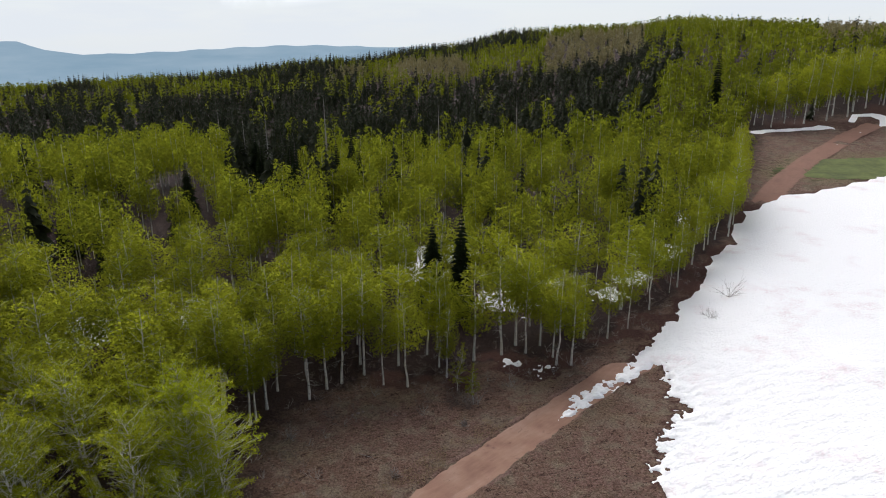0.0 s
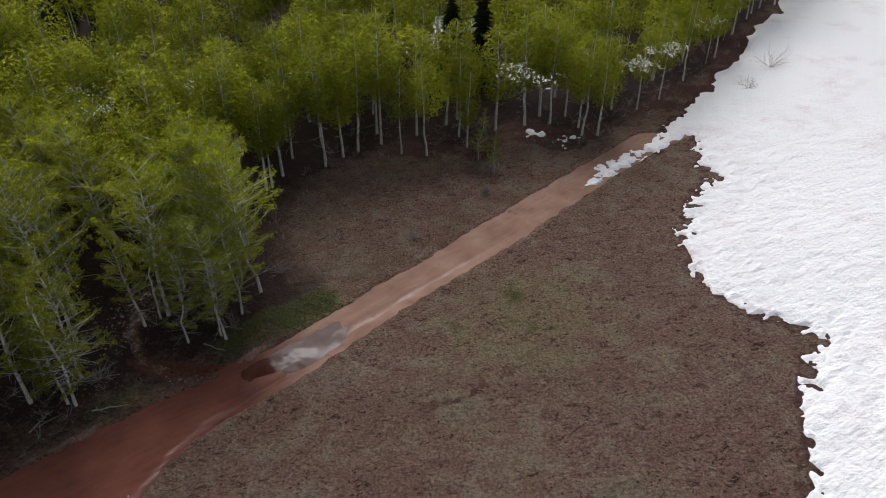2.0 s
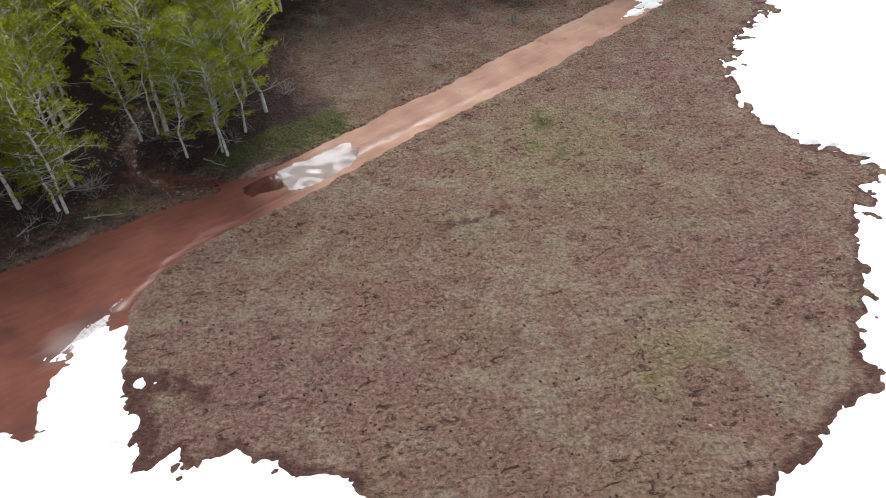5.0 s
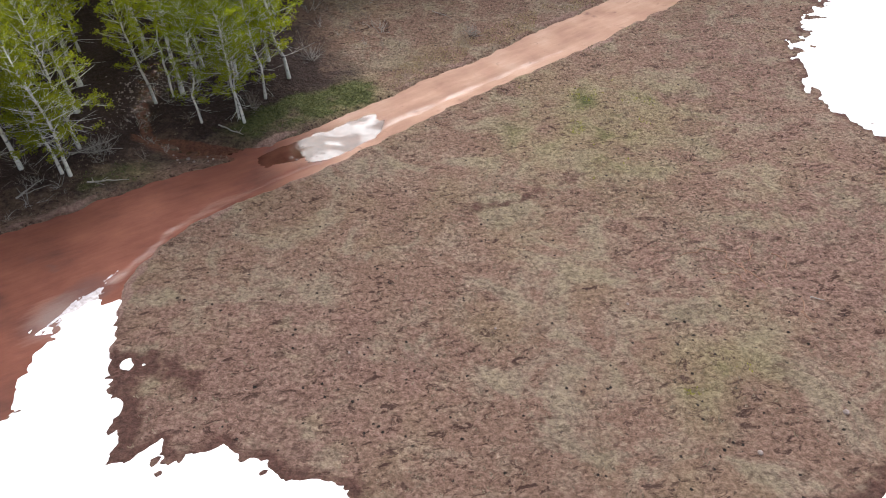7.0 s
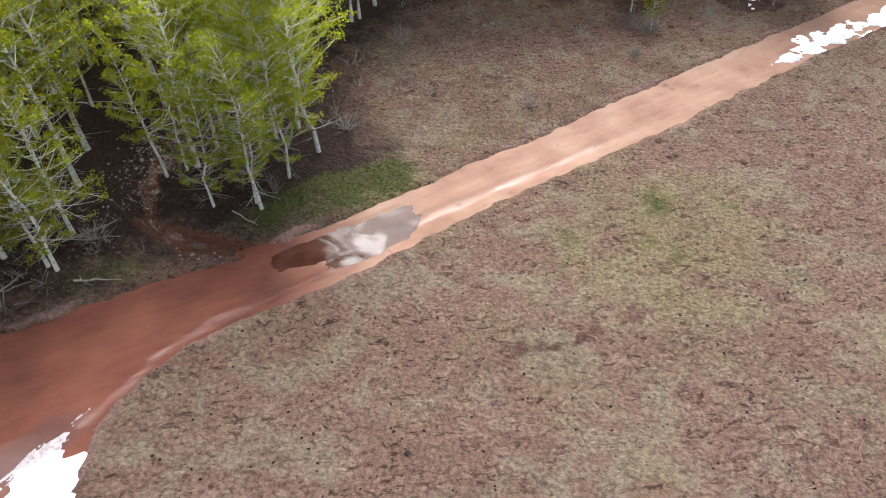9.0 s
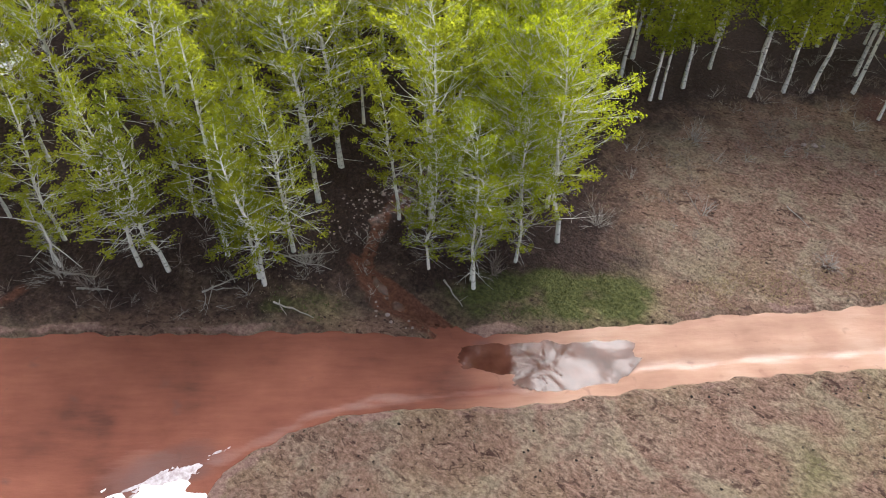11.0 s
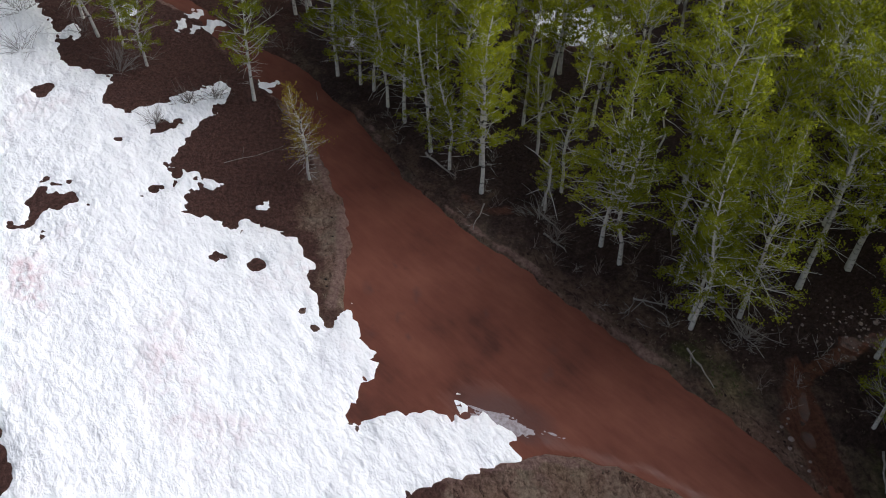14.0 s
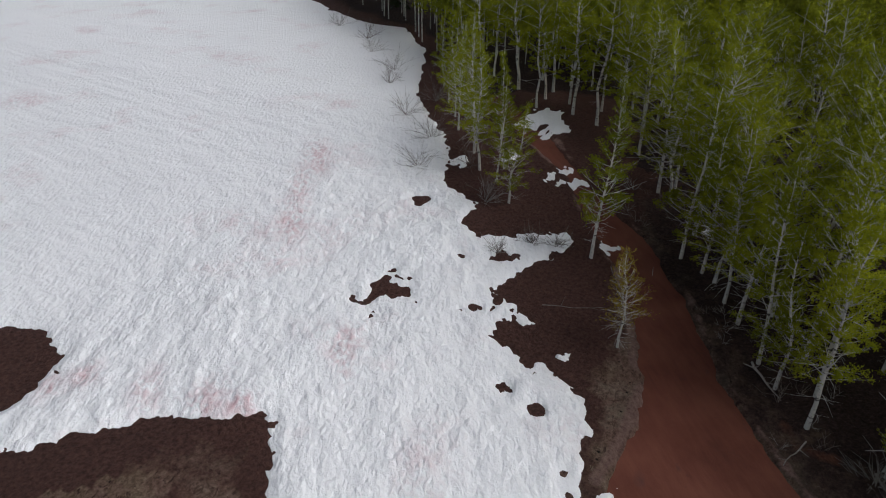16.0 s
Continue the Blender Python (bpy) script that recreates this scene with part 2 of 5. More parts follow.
def road_material():
    m, n, l, p = material("red_dirt")
    v = texco(n, l)
    along = texco(n, l, (0.3, 1.5, 1), radians(45))
    big = noise_tex(n, l, v, 0.35, 4, 0.5)
    streak = noise_tex(n, l, along, 2.2, 5, 0.6)
    fine = noise_tex(n, l, v, 9.0, 6, 0.7)
    sep = n.new("ShaderNodeSeparateColor")
    l.new(attribute(n, "zones"), sep.inputs["Color"])
    damp = maths(n, l, "ADD", sep.outputs[0], maths(n, l, "MULTIPLY", maths(n, l, "SUBTRACT", big, 0.5), 0.4), True)
    spots = noise_tex(n, l, v, 1.5, 5, 0.6, 0.8)
    tone = maths(n, l, "ADD", maths(n, l, "MULTIPLY", streak, 0.30), maths(n, l, "MULTIPLY", big, 0.70))
    drycol = ramp_of(n, l, tone, (0.34, (0.215, 0.112, 0.076)), (0.5, (0.280, 0.158, 0.110)), (0.66, (0.335, 0.210, 0.153)))
    wetcol = ramp_of(n, l, tone, (0.32, (0.070, 0.020, 0.012)), (0.47, (0.120, 0.035, 0.020)), (0.68, (0.166, 0.055, 0.033)))
    col = mixed(n, l, ramp_of(n, l, damp, (0.3, (0, 0, 0)), (0.7, (1, 1, 1))), drycol, wetcol)
    col = mixed(n, l, ramp_of(n, l, spots, (0.26, (0.4, 0.4, 0.4)), (0.38, (0, 0, 0))), col, (0.070, 0.027, 0.020))
    col = mixed(n, l, ramp_of(n, l, fine, (0.66, (0, 0, 0)), (0.8, (0.25, 0.25, 0.25))), col, (0.062, 0.028, 0.020))
    patchy = maths(n, l, "ADD", sep.outputs[2], maths(n, l, "MULTIPLY", maths(n, l, "SUBTRACT", streak, 0.5), 0.8))
    col = mixed(n, l, ramp_of(n, l, patchy, (0.28, (0, 0, 0)), (0.80, (0.75, 0.75, 0.75))), col, (0.078, 0.034, 0.028))
    l.new(col, p.inputs["Base Color"])
    rough = ramp_of(n, l, maths(n, l, "ADD", sep.outputs[1], maths(n, l, "MULTIPLY", maths(n, l, "SUBTRACT", streak, 0.5), 0.9)), (0.35, (0.85, 0.85, 0.85)), (0.75, (0.30, 0.30, 0.30)))
    l.new(rough, p.inputs["Roughness"])
    p.inputs["Specular IOR Level"].default_value = 0.32
    bump(n, l, p, maths(n, l, "ADD", streak, maths(n, l, "MULTIPLY", fine, 0.4)), 0.35, 0.05)
    return m


def snow_material():
    m, n, l, p = material("old_snow")
    v = texco(n, l)
    streak = texco(n, l, (0.75, 1.2, 1), radians(33))
    cups = noise_tex(n, l, streak, 3.3, 3, 0.5, 0.2)
    fine = noise_tex(n, l, v, 14.0, 4, 0.6)
    big = noise_tex(n, l, v, 0.16, 4, 0.55)
    col = ramp_of(n, l, fine, (0.3, (0.88, 0.88, 0.875)), (0.7, (0.95, 0.945, 0.935)))
    dirt = noise_tex(n, l, v, 0.5, 8, 0.7)
    stains = n.new("ShaderNodeSeparateColor")
    l.new(attribute(n, "stains"), stains.inputs["Color"])
    spread = maths(n, l, "ADD", stains.outputs[0], maths(n, l, "MULTIPLY", ramp_of(n, l, big, (0.54, (0, 0, 0)), (0.68, (1, 1, 1))), 0.45), True)
    pink = maths(n, l, "MULTIPLY", spread, ramp_of(n, l, maths(n, l, "ADD", maths(n, l, "MULTIPLY", dirt, 0.6), maths(n, l, "MULTIPLY", cups, 0.4)), (0.42, (0, 0, 0)), (0.62, (0.9, 0.9, 0.9))))
    col = mixed(n, l, pink, col, (0.60, 0.36, 0.38))
    speck = noise_tex(n, l, v, 22.0, 2, 0.5)
    col = mixed(n, l, ramp_of(n, l, speck, (0.74, (0, 0, 0)), (0.78, (0.6, 0.6, 0.6))), col, (0.25, 0.19, 0.15))
    l.new(col, p.inputs["Base Color"])
    p.inputs["Roughness"].default_value = 0.75
    p.inputs["Specular IOR Level"].default_value = 0.25
    bump(n, l, p, maths(n, l, "ADD", cups, maths(n, l, "MULTIPLY", fine, 0.10)), 0.8, 0.2)
    return m


def leaf_material(name, dark, light, trans, through_share=0.68):
    m, n, l, p = material(name)
    v = n.new("ShaderNodeNewGeometry").outputs["Position"]
    patch = noise_tex(n, l, v, 0.16, 3, 0.5)
    fine = noise_tex(n, l, v, 2.6, 4, 0.65)
    info = n.new("ShaderNodeObjectInfo").outputs["Random"]
    tone = maths(n, l, "ADD", maths(n, l, "MULTIPLY", patch, 0.45), maths(n, l, "ADD", maths(n, l, "MULTIPLY", fine, 0.5), maths(n, l, "MULTIPLY", info, 0.14)))
    col = ramp_of(n, l, tone, (0.32, dark), (0.72, light))
    l.new(col, p.inputs["Base Color"])
    p.inputs["Roughness"].default_value = 0.7
    p.inputs["Specular IOR Level"].default_value = 0.05
    tr = n.new("ShaderNodeBsdfTranslucent")
    tcol = mixed(n, l, 1.0, col, trans, "MULTIPLY")
    l.new(tcol, tr.inputs["Color"])
    mx = n.new("ShaderNodeMixShader")
    mx.inputs["Fac"].default_value = through_share
    l.new(p.outputs["BSDF"], mx.inputs[1])
    l.new(tr.outputs["BSDF"], mx.inputs[2])
    l.new(mx.outputs["Shader"], n["Material Output"].inputs["Surface"])
    return m


def bark_material(name, pale, scar, amount):
    m, n, l, p = material(name)
    v = texco(n, l, (0.6, 0.6, 1.4))
    marks = noise_tex(n, l, v, 4.2, 4, 0.65)
    tone = noise_tex(n, l, texco(n, l), 1.2, 3, 0.5)
    base = ramp_of(n, l, tone, (0.3, tuple(c * 0.72 for c in pale)), (0.7, pale))
    col = mixed(n, l, ramp_of(n, l, marks, (amount, (0, 0, 0)), (amount + 0.1, (1, 1, 1))), base, scar)
    l.new(col, p.inputs["Base Color"])
    p.inputs["Roughness"].default_value = 0.85
    bump(n, l, p, marks, 0.4, 0.02)
    return m


def plain_material(name, a, b, scale, rough=0.9):
    m, n, l, p = material(name)
    f = noise_tex(n, l, texco(n, l), scale, 5, 0.65)
    l.new(ramp_of(n, l, f, (0.3, a), (0.7, b)), p.inputs["Base Color"])
    p.inputs["Roughness"].default_value = rough
    bump(n, l, p, f, 0.4, 0.03)
    return m


def water_material():
    m, n, l, p = material("muddy_water")
    v = texco(n, l)
    f = noise_tex(n, l, v, 1.2, 3, 0.5)
    l.new(ramp_of(n, l, f, (0.3, (0.045, 0.015, 0.010)), (0.7, (0.085, 0.032, 0.022))), p.inputs["Base Color"])
    p.inputs["Roughness"].default_value = 0.03
    p.inputs["IOR"].default_value = 1.33
    p.inputs["Specular IOR Level"].default_value = 0.34
    bump(n, l, p, noise_tex(n, l, v, 2.2, 3, 0.55, 0.3), 0.06, 0.05)
    return m


def trickle_material():
    m, n, l, p = material("trickling_meltwater")
    v = texco(n, l)
    f = noise_tex(n, l, v, 3.0, 3, 0.5)
    l.new(ramp_of(n, l, f, (0.3, (0.030, 0.011, 0.008)), (0.7, (0.085, 0.030, 0.019))), p.inputs["Base Color"])
    p.inputs["Roughness"].default_value = 0.10
    p.inputs["IOR"].default_value = 1.33
    bump(n, l, p, noise_tex(n, l, v, 11.0, 3, 0.6), 0.8, 0.05)
    return m


def slush_material():
    m, n, l, p = material("grey_slush")
    f = noise_tex(n, l, texco(n, l), 6.0, 4, 0.6)
    l.new(ramp_of(n, l, f, (0.3, (0.20, 0.15, 0.15)), (0.7, (0.42, 0.38, 0.40))), p.inputs["Base Color"])
    p.inputs["Roughness"].default_value = 0.35
    bump(n, l, p, f, 0.4, 0.04)
    return m


# Distance haze as a glowing colour; no air is modelled.
def painted_haze_material(name, low, high):
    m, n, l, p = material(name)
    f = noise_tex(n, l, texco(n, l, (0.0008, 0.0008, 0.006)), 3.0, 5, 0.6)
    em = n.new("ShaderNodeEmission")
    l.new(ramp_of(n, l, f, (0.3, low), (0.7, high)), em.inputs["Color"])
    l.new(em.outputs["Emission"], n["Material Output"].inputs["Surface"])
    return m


M_GROUND, M_ROAD, M_SNOW, M_WATER = ground_material(), road_material(), snow_material(), water_material()
M_TRICKLE, M_SLUSH = trickle_material(), slush_material()
M_LEAF = leaf_material("aspen_leaves", (0.056, 0.075, 0.010), (0.330, 0.345, 0.038), (1.36, 1.36, 0.75))
M_LEAF_FRESH = leaf_material("fresh_aspen_leaves", (0.120, 0.150, 0.012), (0.36, 0.385, 0.036), (1.4, 1.4, 0.6))
M_LEAF_FAR = leaf_material("aspen_canopy", (0.054, 0.065, 0.010), (0.200, 0.210, 0.028), (1.5, 1.55, 0.7))
M_BUD = leaf_material("budding_twigs", (0.17, 0.145, 0.075), (0.29, 0.255, 0.15), (1.2, 1.2, 0.8), 0.3)
M_YOUNG = leaf_material("olive_buds", (0.15, 0.115, 0.02), (0.30, 0.22, 0.045), (1.4, 1.35, 0.6), 0.4)
M_NEEDLE = leaf_material("fir_needles", (0.009, 0.014, 0.006), (0.030, 0.040, 0.014), (1, 1, 0.6), 0.12)
# Same needles, paler: distance haze is put into the colour.
M_NEEDLE_HAZED = leaf_material("haze_paled_fir_needles", (0.016, 0.020, 0.011), (0.050, 0.056, 0.029), (1, 1, 0.6), 0.12)
M_BARK = bark_material("aspen_bark", (0.64, 0.62, 0.56), (0.045, 0.04, 0.036), 0.53)
M_TWIG = bark_material("bare_branches", (0.64, 0.62, 0.58), (0.17, 0.15, 0.13), 0.60)
M_FIRBARK = plain_material("fir_bark", (0.05, 0.038, 0.03), (0.13, 0.10, 0.08), 6.0)
M_DEAD = plain_material("grey_deadwood", (0.17, 0.15, 0.135), (0.36, 0.33, 0.30), 7.0)
M_SHRUB = plain_material("leafless_shrub_twigs", (0.10, 0.075, 0.065), (0.24, 0.19, 0.165), 4.0)
M_GRASS = plain_material("dry_grass", (0.11, 0.078, 0.052), (0.25, 0.195, 0.135), 1.5)
M_GREENGRASS = plain_material("green_grass", (0.030, 0.038, 0.008), (0.095, 0.102, 0.025), 1.5)
M_STONE = plain_material("pale_stone", (0.13, 0.095, 0.085), (0.31, 0.245, 0.22), 9.0)
# Ridges glow by themselves, with the blue haze put into their colour.
M_HILL = painted_haze_material("painted_haze_ridge", (0.30, 0.46, 0.60), (0.41, 0.56, 0.69))
M_HILLFAR = painted_haze_material("far_painted_haze_ridge", (0.50, 0.63, 0.74), (0.56, 0.69, 0.78))


# ---- the lie of the land ----
def lattice(seed):
    return np.random.RandomState(seed).rand(256, 256)


LAT = [lattice(s) for s in range(5)]


def vnoise(x, y, scale, seed=0):
    """Smooth noise, 0 to 1."""
    x, y = np.asarray(x) / scale + 37.3, np.asarray(y) / scale + 91.7
    i, j = np.floor(x).astype(int), np.floor(y).astype(int)
    f, g = x - i, y - j
    f, g = f * f * (3 - 2 * f), g * g * (3 - 2 * g)
    t = LAT[seed % 5]
    a, b = t[i % 256, j % 256], t[(i + 1) % 256, j % 256]
    c, d = t[i % 256, (j + 1) % 256], t[(i + 1) % 256, (j + 1) % 256]
    return a * (1 - f) * (1 - g) + b * f * (1 - g) + c * (1 - f) * g + d * f * g


def fbm(x, y, scale, octaves=4, seed=0):
    total, amp, norm = 0.0, 1.0, 0.0
    for k in range(octaves):
        total, norm = total + amp * (vnoise(x, y, scale / 2 ** k, seed + k) - 0.5), norm + amp
        amp *= 0.55
    return total / norm


def step01(a, b, x):
    t = np.clip((x - a) / (b - a), 0, 1)
    return t * t * (3 - 2 * t)


def inside_distance(px, py, ring):
    """Distance to the ring's edge, positive inside."""
    px, py = np.asarray(px, float), np.asarray(py, float)
    d2, inside = np.full(px.shape, 1e12), np.zeros(px.shape, bool)
    for (ax, ay), (bx, by) in zip(ring, ring[1:] + ring[:1]):
        ex, ey = bx - ax, by - ay
        t = np.clip(((px - ax) * ex + (py - ay) * ey) / (ex * ex + ey * ey), 0, 1)
        d2 = np.minimum(d2, (px - ax - t * ex) ** 2 + (py - ay - t * ey) ** 2)
        if ay != by:
            inside ^= ((ay > py) != (by > py)) & (px < (bx - ax) * (py - ay) / (by - ay) + ax)
    return np.where(inside, 1, -1) * np.sqrt(d2)


def line_distance(px, py, line):
    """Distance to an open line, and how far along it."""
    px, py = np.asarray(px, float), np.asarray(py, float)
    best, where, run = np.full(px.shape, 1e12), np.zeros(px.shape), 0.0
    for (ax, ay), (bx, by) in zip(line, line[1:]):
        ex, ey = bx - ax, by - ay
        long2 = ex * ex + ey * ey
        t = np.clip(((px - ax) * ex + (py - ay) * ey) / long2, 0, 1)
        d2 = (px - ax - t * ex) ** 2 + (py - ay - t * ey) ** 2
        where = np.where(d2 < best, run + t * math.sqrt(long2), where)
        best = np.minimum(best, d2)
        run += math.sqrt(long2)
    return np.sqrt(best), where


# road edges: the forest side and the meadow side
ROAD_NORTH = [(-58, -8.5), (-50, 0), (-44, 5.5), (-40.3, 10.6), (-35.4, 14.4), (-32.3, 16.3), (-29.2, 18.6), (-26.9, 20.8), (-24.8, 23.3), (-21.8, 26.4), (-18.2, 29.9), (-14.7, 33.0), (-11.5, 36.3), (-8.4, 40.0), (-4.2, 44.7), (0.9, 50.5), (6.0, 56.1), (11.2, 61.3), (18, 68)]
ROAD_SOUTH = [(24, 67.5), (18.2, 63.0), (11.5, 56.4), (5.4, 49.6), (-1.1, 42.8), (-6.3, 37.2), (-8.4, 34.4), (-10.6, 31.6), (-12.8, 29.5), (-15.0, 27.0), (-16.1, 24.8), (-16.5, 22.4), (-15.5, 19.0), (-17.5, 15.0), (-22.9, 14.4), (-26.7, 14.4), (-29.0, 13.8), (-32.0, 12.5), (-36.8, 9.9), (-40.0, 7.0), (-44.6, 3.3), (-50.3, -3.4), (-58, -12)]
ROAD = ROAD_NORTH + ROAD_SOUTH
ROAD_FAR = [(61, 128), (66, 136), (71.5, 143.5), (83.5, 158), (92, 167), (104, 180), (116, 190.5), (130, 202)]

# snow: edge by the woods, far round, then the edges along the road and the meadow
SNOW_WOODS = [(11.5, 57.2), (14.6, 62.4), (18.8, 65.6), (23.6, 72.3), (27.6, 77.0), (29.8, 81.7), (34.2, 86.4), (37.7, 94.2), (44.6, 103.8), (52.9, 120.0), (60, 128), (66.1, 132.3), (79.5, 137.9), (94.3, 146.0), (160, 170), (320, 200)]
SNOW_FAR = [(320, -320), (-320, -320), (-320, -130), (-130, -90)]
SNOW_WEST = [(-88, -57), (-78, -40), (-79, -34), (-69.5, -24.1), (-54.1, -15.3), (-44.8, -6.0), (-40.1, -3.6), (-37.9, 0.3), (-35.6, 0.4), (-35.2, 1.8), (-38.8, 5.6), (-38.2, 6.8), (-35.8, 6.3), (-33.0, 5.2), (-31.4, 5.0), (-30.2, 6.9), (-30.3, 8.3), (-28.9, 6.5), (-28.1, 7.6), (-27.1, 8.9), (-28.2, 9.5), (-27.6, 10.6), (-26.9, 12.0)]
SNOW_ROAD = [(-25.2, 12.9), (-23.6, 13.3), (-22.3, 13.5), (-21.9, 13.9), (-22.6, 14.3), (-23.1, 14.8), (-22.2, 15.0), (-20.8, 15.6), (-19.4, 16.2), (-18.5, 15.4), (-17.6, 15.3), (-18.0, 16.7), (-18.1, 18.0), (-17.9, 19.7), (-17.6, 21.0), (-16.3, 21.3), (-15.4, 19.6), (-14.3, 17.5), (-13.2, 15.8), (-12.8, 14.3), (-11.5, 15.1), (-10.9, 14.3), (-10.1, 15.2), (-9.2, 15.3), (-7.9, 15.0), (-6.0, 14.3), (-4.8, 14.3), (-3.9, 13.6)]
SNOW_MEADOW = [(-2.5, 11.5), (-4, 8.5), (-8.5, 6.2), (-12.4, 4.4), (-14.8, 4.2), (-17.8, 1.9), (-16.5, 0.4), (-15.4, -2.0), (-12.9, -3.8), (-10.7, -5.0), (-3, -5), (5, 1), (9, 8), (9.8, 14.2), (11.2, 15.2), (12.8, 16.6), (13.7, 17.9), (15.9, 19.4), (16.1, 20.9), (16.7, 23.4), (18.2, 26.1), (18.3, 28.0), (19.2, 29.3), (20.9, 33.4), (22.6, 35.2), (21.4, 36.4), (18.6, 38.3), (16.9, 41.8), (17.0, 48.0), (19.9, 54.5), (22.5, 57.8), (22.0, 62.0), (23.2, 66.9), (18.2, 63.1), (14.5, 60.0)]
SNOW = SNOW_WOODS + SNOW_FAR + SNOW_WEST + SNOW_ROAD + SNOW_MEADOW
BARE_HOLES = [(-26.0, 0.9, 0.18), (-29.3, 0.9, 0.2), (-26.4, -0.8, 0.15), (-32.9, 2.1, 0.2), (-25.3, 8.5, 0.13), (-25.0, 10.4, 0.2), (-27.4, 11.3, 0.18), (-24.5, 13.1, 0.16), (-22.8, 12.9, 0.12), (-21.6, 13.4, 0.26), (-29.2, 4.7, 0.28), (-30.7, 5.6, 0.3), (-32.6, 3.4, 0.2), (-33.2, 5.0, 0.35), (-33.5, 3.3, 0.25), (-34.6, 4.5, 0.25), (-34.4, 3.7, 0.6), (-37.4, -3.6, 1.0), (46, 104.5, 1.8), (41.5, 96.5, 1.2)]
SNOW_BITS = [(-14.3, 18.2, 0.55), (-11.8, 18.2, 0.22), (7.5, 68.3, 0.9), (6.6, 68.8, 0.5), (10.5, 66.9, 0.8), (-38.3, 8.3, 0.45), (-45.0, 2.2, 1.3), (-44.2, 3.6, 0.9), (-45.5, -1.5, 0.9), (-43.2, -4.2, 0.8), (-54.6, -3.2, 2.5), (-52.4, -1.4, 1.9), (-44, 13, 0.7), (-29.0, 10.2, 0.3), (-18.55, 19.3, 0.2)]
WOODS_SNOW = [(-19, 86, 4), (7, 86, 3.5), (10, 84, 3), (22, 87, 2.6), (-4, 96, 5), (-40, 70, 4), (27, 92, 3), (15, 92, 2.6), (-30, 78, 4), (-47.6, 27.8, 3.4), (-44.4, 46, 3.6), (0, 105, 5), (33, 102, 4), (40, 118, 5), (81.8, 278, 5), (36.5, 378, 9), (9.5, 329, 7), (118, 549, 12), (3.9, 301, 5), (-142, 317, 5), (-338, 585, 9), (86, 189, 4), (92, 191, 4.5), (98, 190, 4.5), (104, 193, 4), (109.5, 183, 2.4), (114, 187.5, 2.8), (120, 192, 4), (127, 198, 5), (135, 204, 6), (97.5, 171.5, 1.8), (113, 197, 3), (122, 204, 5)]
PUDDLE = [(-14.1, 32.8), (-12.6, 34.3), (-11.2, 35.6), (-9.9, 37.0), (-8.6, 38.0), (-8.2, 37.2), (-8.3, 35.6), (-9.7, 33.8), (-11.6, 32.8), (-13.2, 32.2)]
RIVULET = [(-8.6, 36.4), (-6.2, 38.8), (-3.4, 41.9), (-0.4, 44.9), (2.2, 47.7)]
RIVULET_LOW = [(-17.0, 22.6), (-16.0, 26.4), (-14.5, 28.6), (-12.4, 31.0), (-10.4, 33.2)]
STREAM = [(-23.6, 41.0), (-22.9, 38.6), (-21.8, 35.6), (-20.6, 33.6), (-19.4, 33.0), (-17.9, 32.6), (-15.6, 33.0), (-14.0, 32.9)]

# the woods' edge
WOODS = [(-150, -100), (-90, -53), (-80, -37), (-70, -24), (-61, -15), (-57, -7), (-54, 1.5), (-47, 9.3), (-40.5, 13), (-36, 17), (-32, 20.2), (-29, 25), (-26, 28.2), (-23.4, 31), (-20, 36.5), (-16, 37.5), (-14.4, 41.5), (-17, 47), (-21, 52), (-18, 56), (-13, 61), (-8.3, 66), (-3.4, 65), (0, 67), (9, 71), (13.6, 68.6), (19, 74), (26, 81), (31.5, 87.2), (36, 95), (45, 107.5), (52, 122), (58, 136), (68, 158), (76, 175), (86, 192), (102, 194), (120, 206), (150, 222), (260, 260), (600, 500), (4000, 3400), (4000, 4600), (-4600, 4600), (-4600, -150)]


# the land past the stand: height by heading (rows) and by distance (columns)
FAR_B = np.array([-60, -35, -20, -8, 0, 6, 12, 18, 30, 60.0])
FAR_R = np.array([120, 200, 280, 380, 500, 700, 950.0])
FAR_Z = np.array([(4, 2, -2, -6, -10, -20, -40), (4, -4, -14, -18, -22, -31, -56), (4, -4, -13, -16, -19, -26, -52), (2, -5, -13, -15, -15, -13, -34), (0, -5, -12, -13, -11, -4, -12),
                  (0.5, -3, -10, -10, -6, 8, 10), (2, 0, -5, -4, 0, 15, 14), (3, 5, 9, 15, 20, 25, 12), (3, 5.5, 12, 18, 22, 20, 2), (4, 8, 12, 16, 18, 10, 0)], float)


def far_z(r, b):
    i = np.clip(np.searchsorted(FAR_B, b) - 1, 0, len(FAR_B) - 2)
    j = np.clip(np.searchsorted(FAR_R, r) - 1, 0, len(FAR_R) - 2)
    f, g = np.clip((b - FAR_B[i]) / (FAR_B[i + 1] - FAR_B[i]), 0, 1), np.clip((r - FAR_R[j]) / (FAR_R[j + 1] - FAR_R[j]), 0, 1)
    f = f * f * (3 - 2 * f)
    return (FAR_Z[i, j] * (1 - f) + FAR_Z[i + 1, j] * f) * (1 - g) + (FAR_Z[i, j + 1] * (1 - f) + FAR_Z[i + 1, j + 1] * f) * g


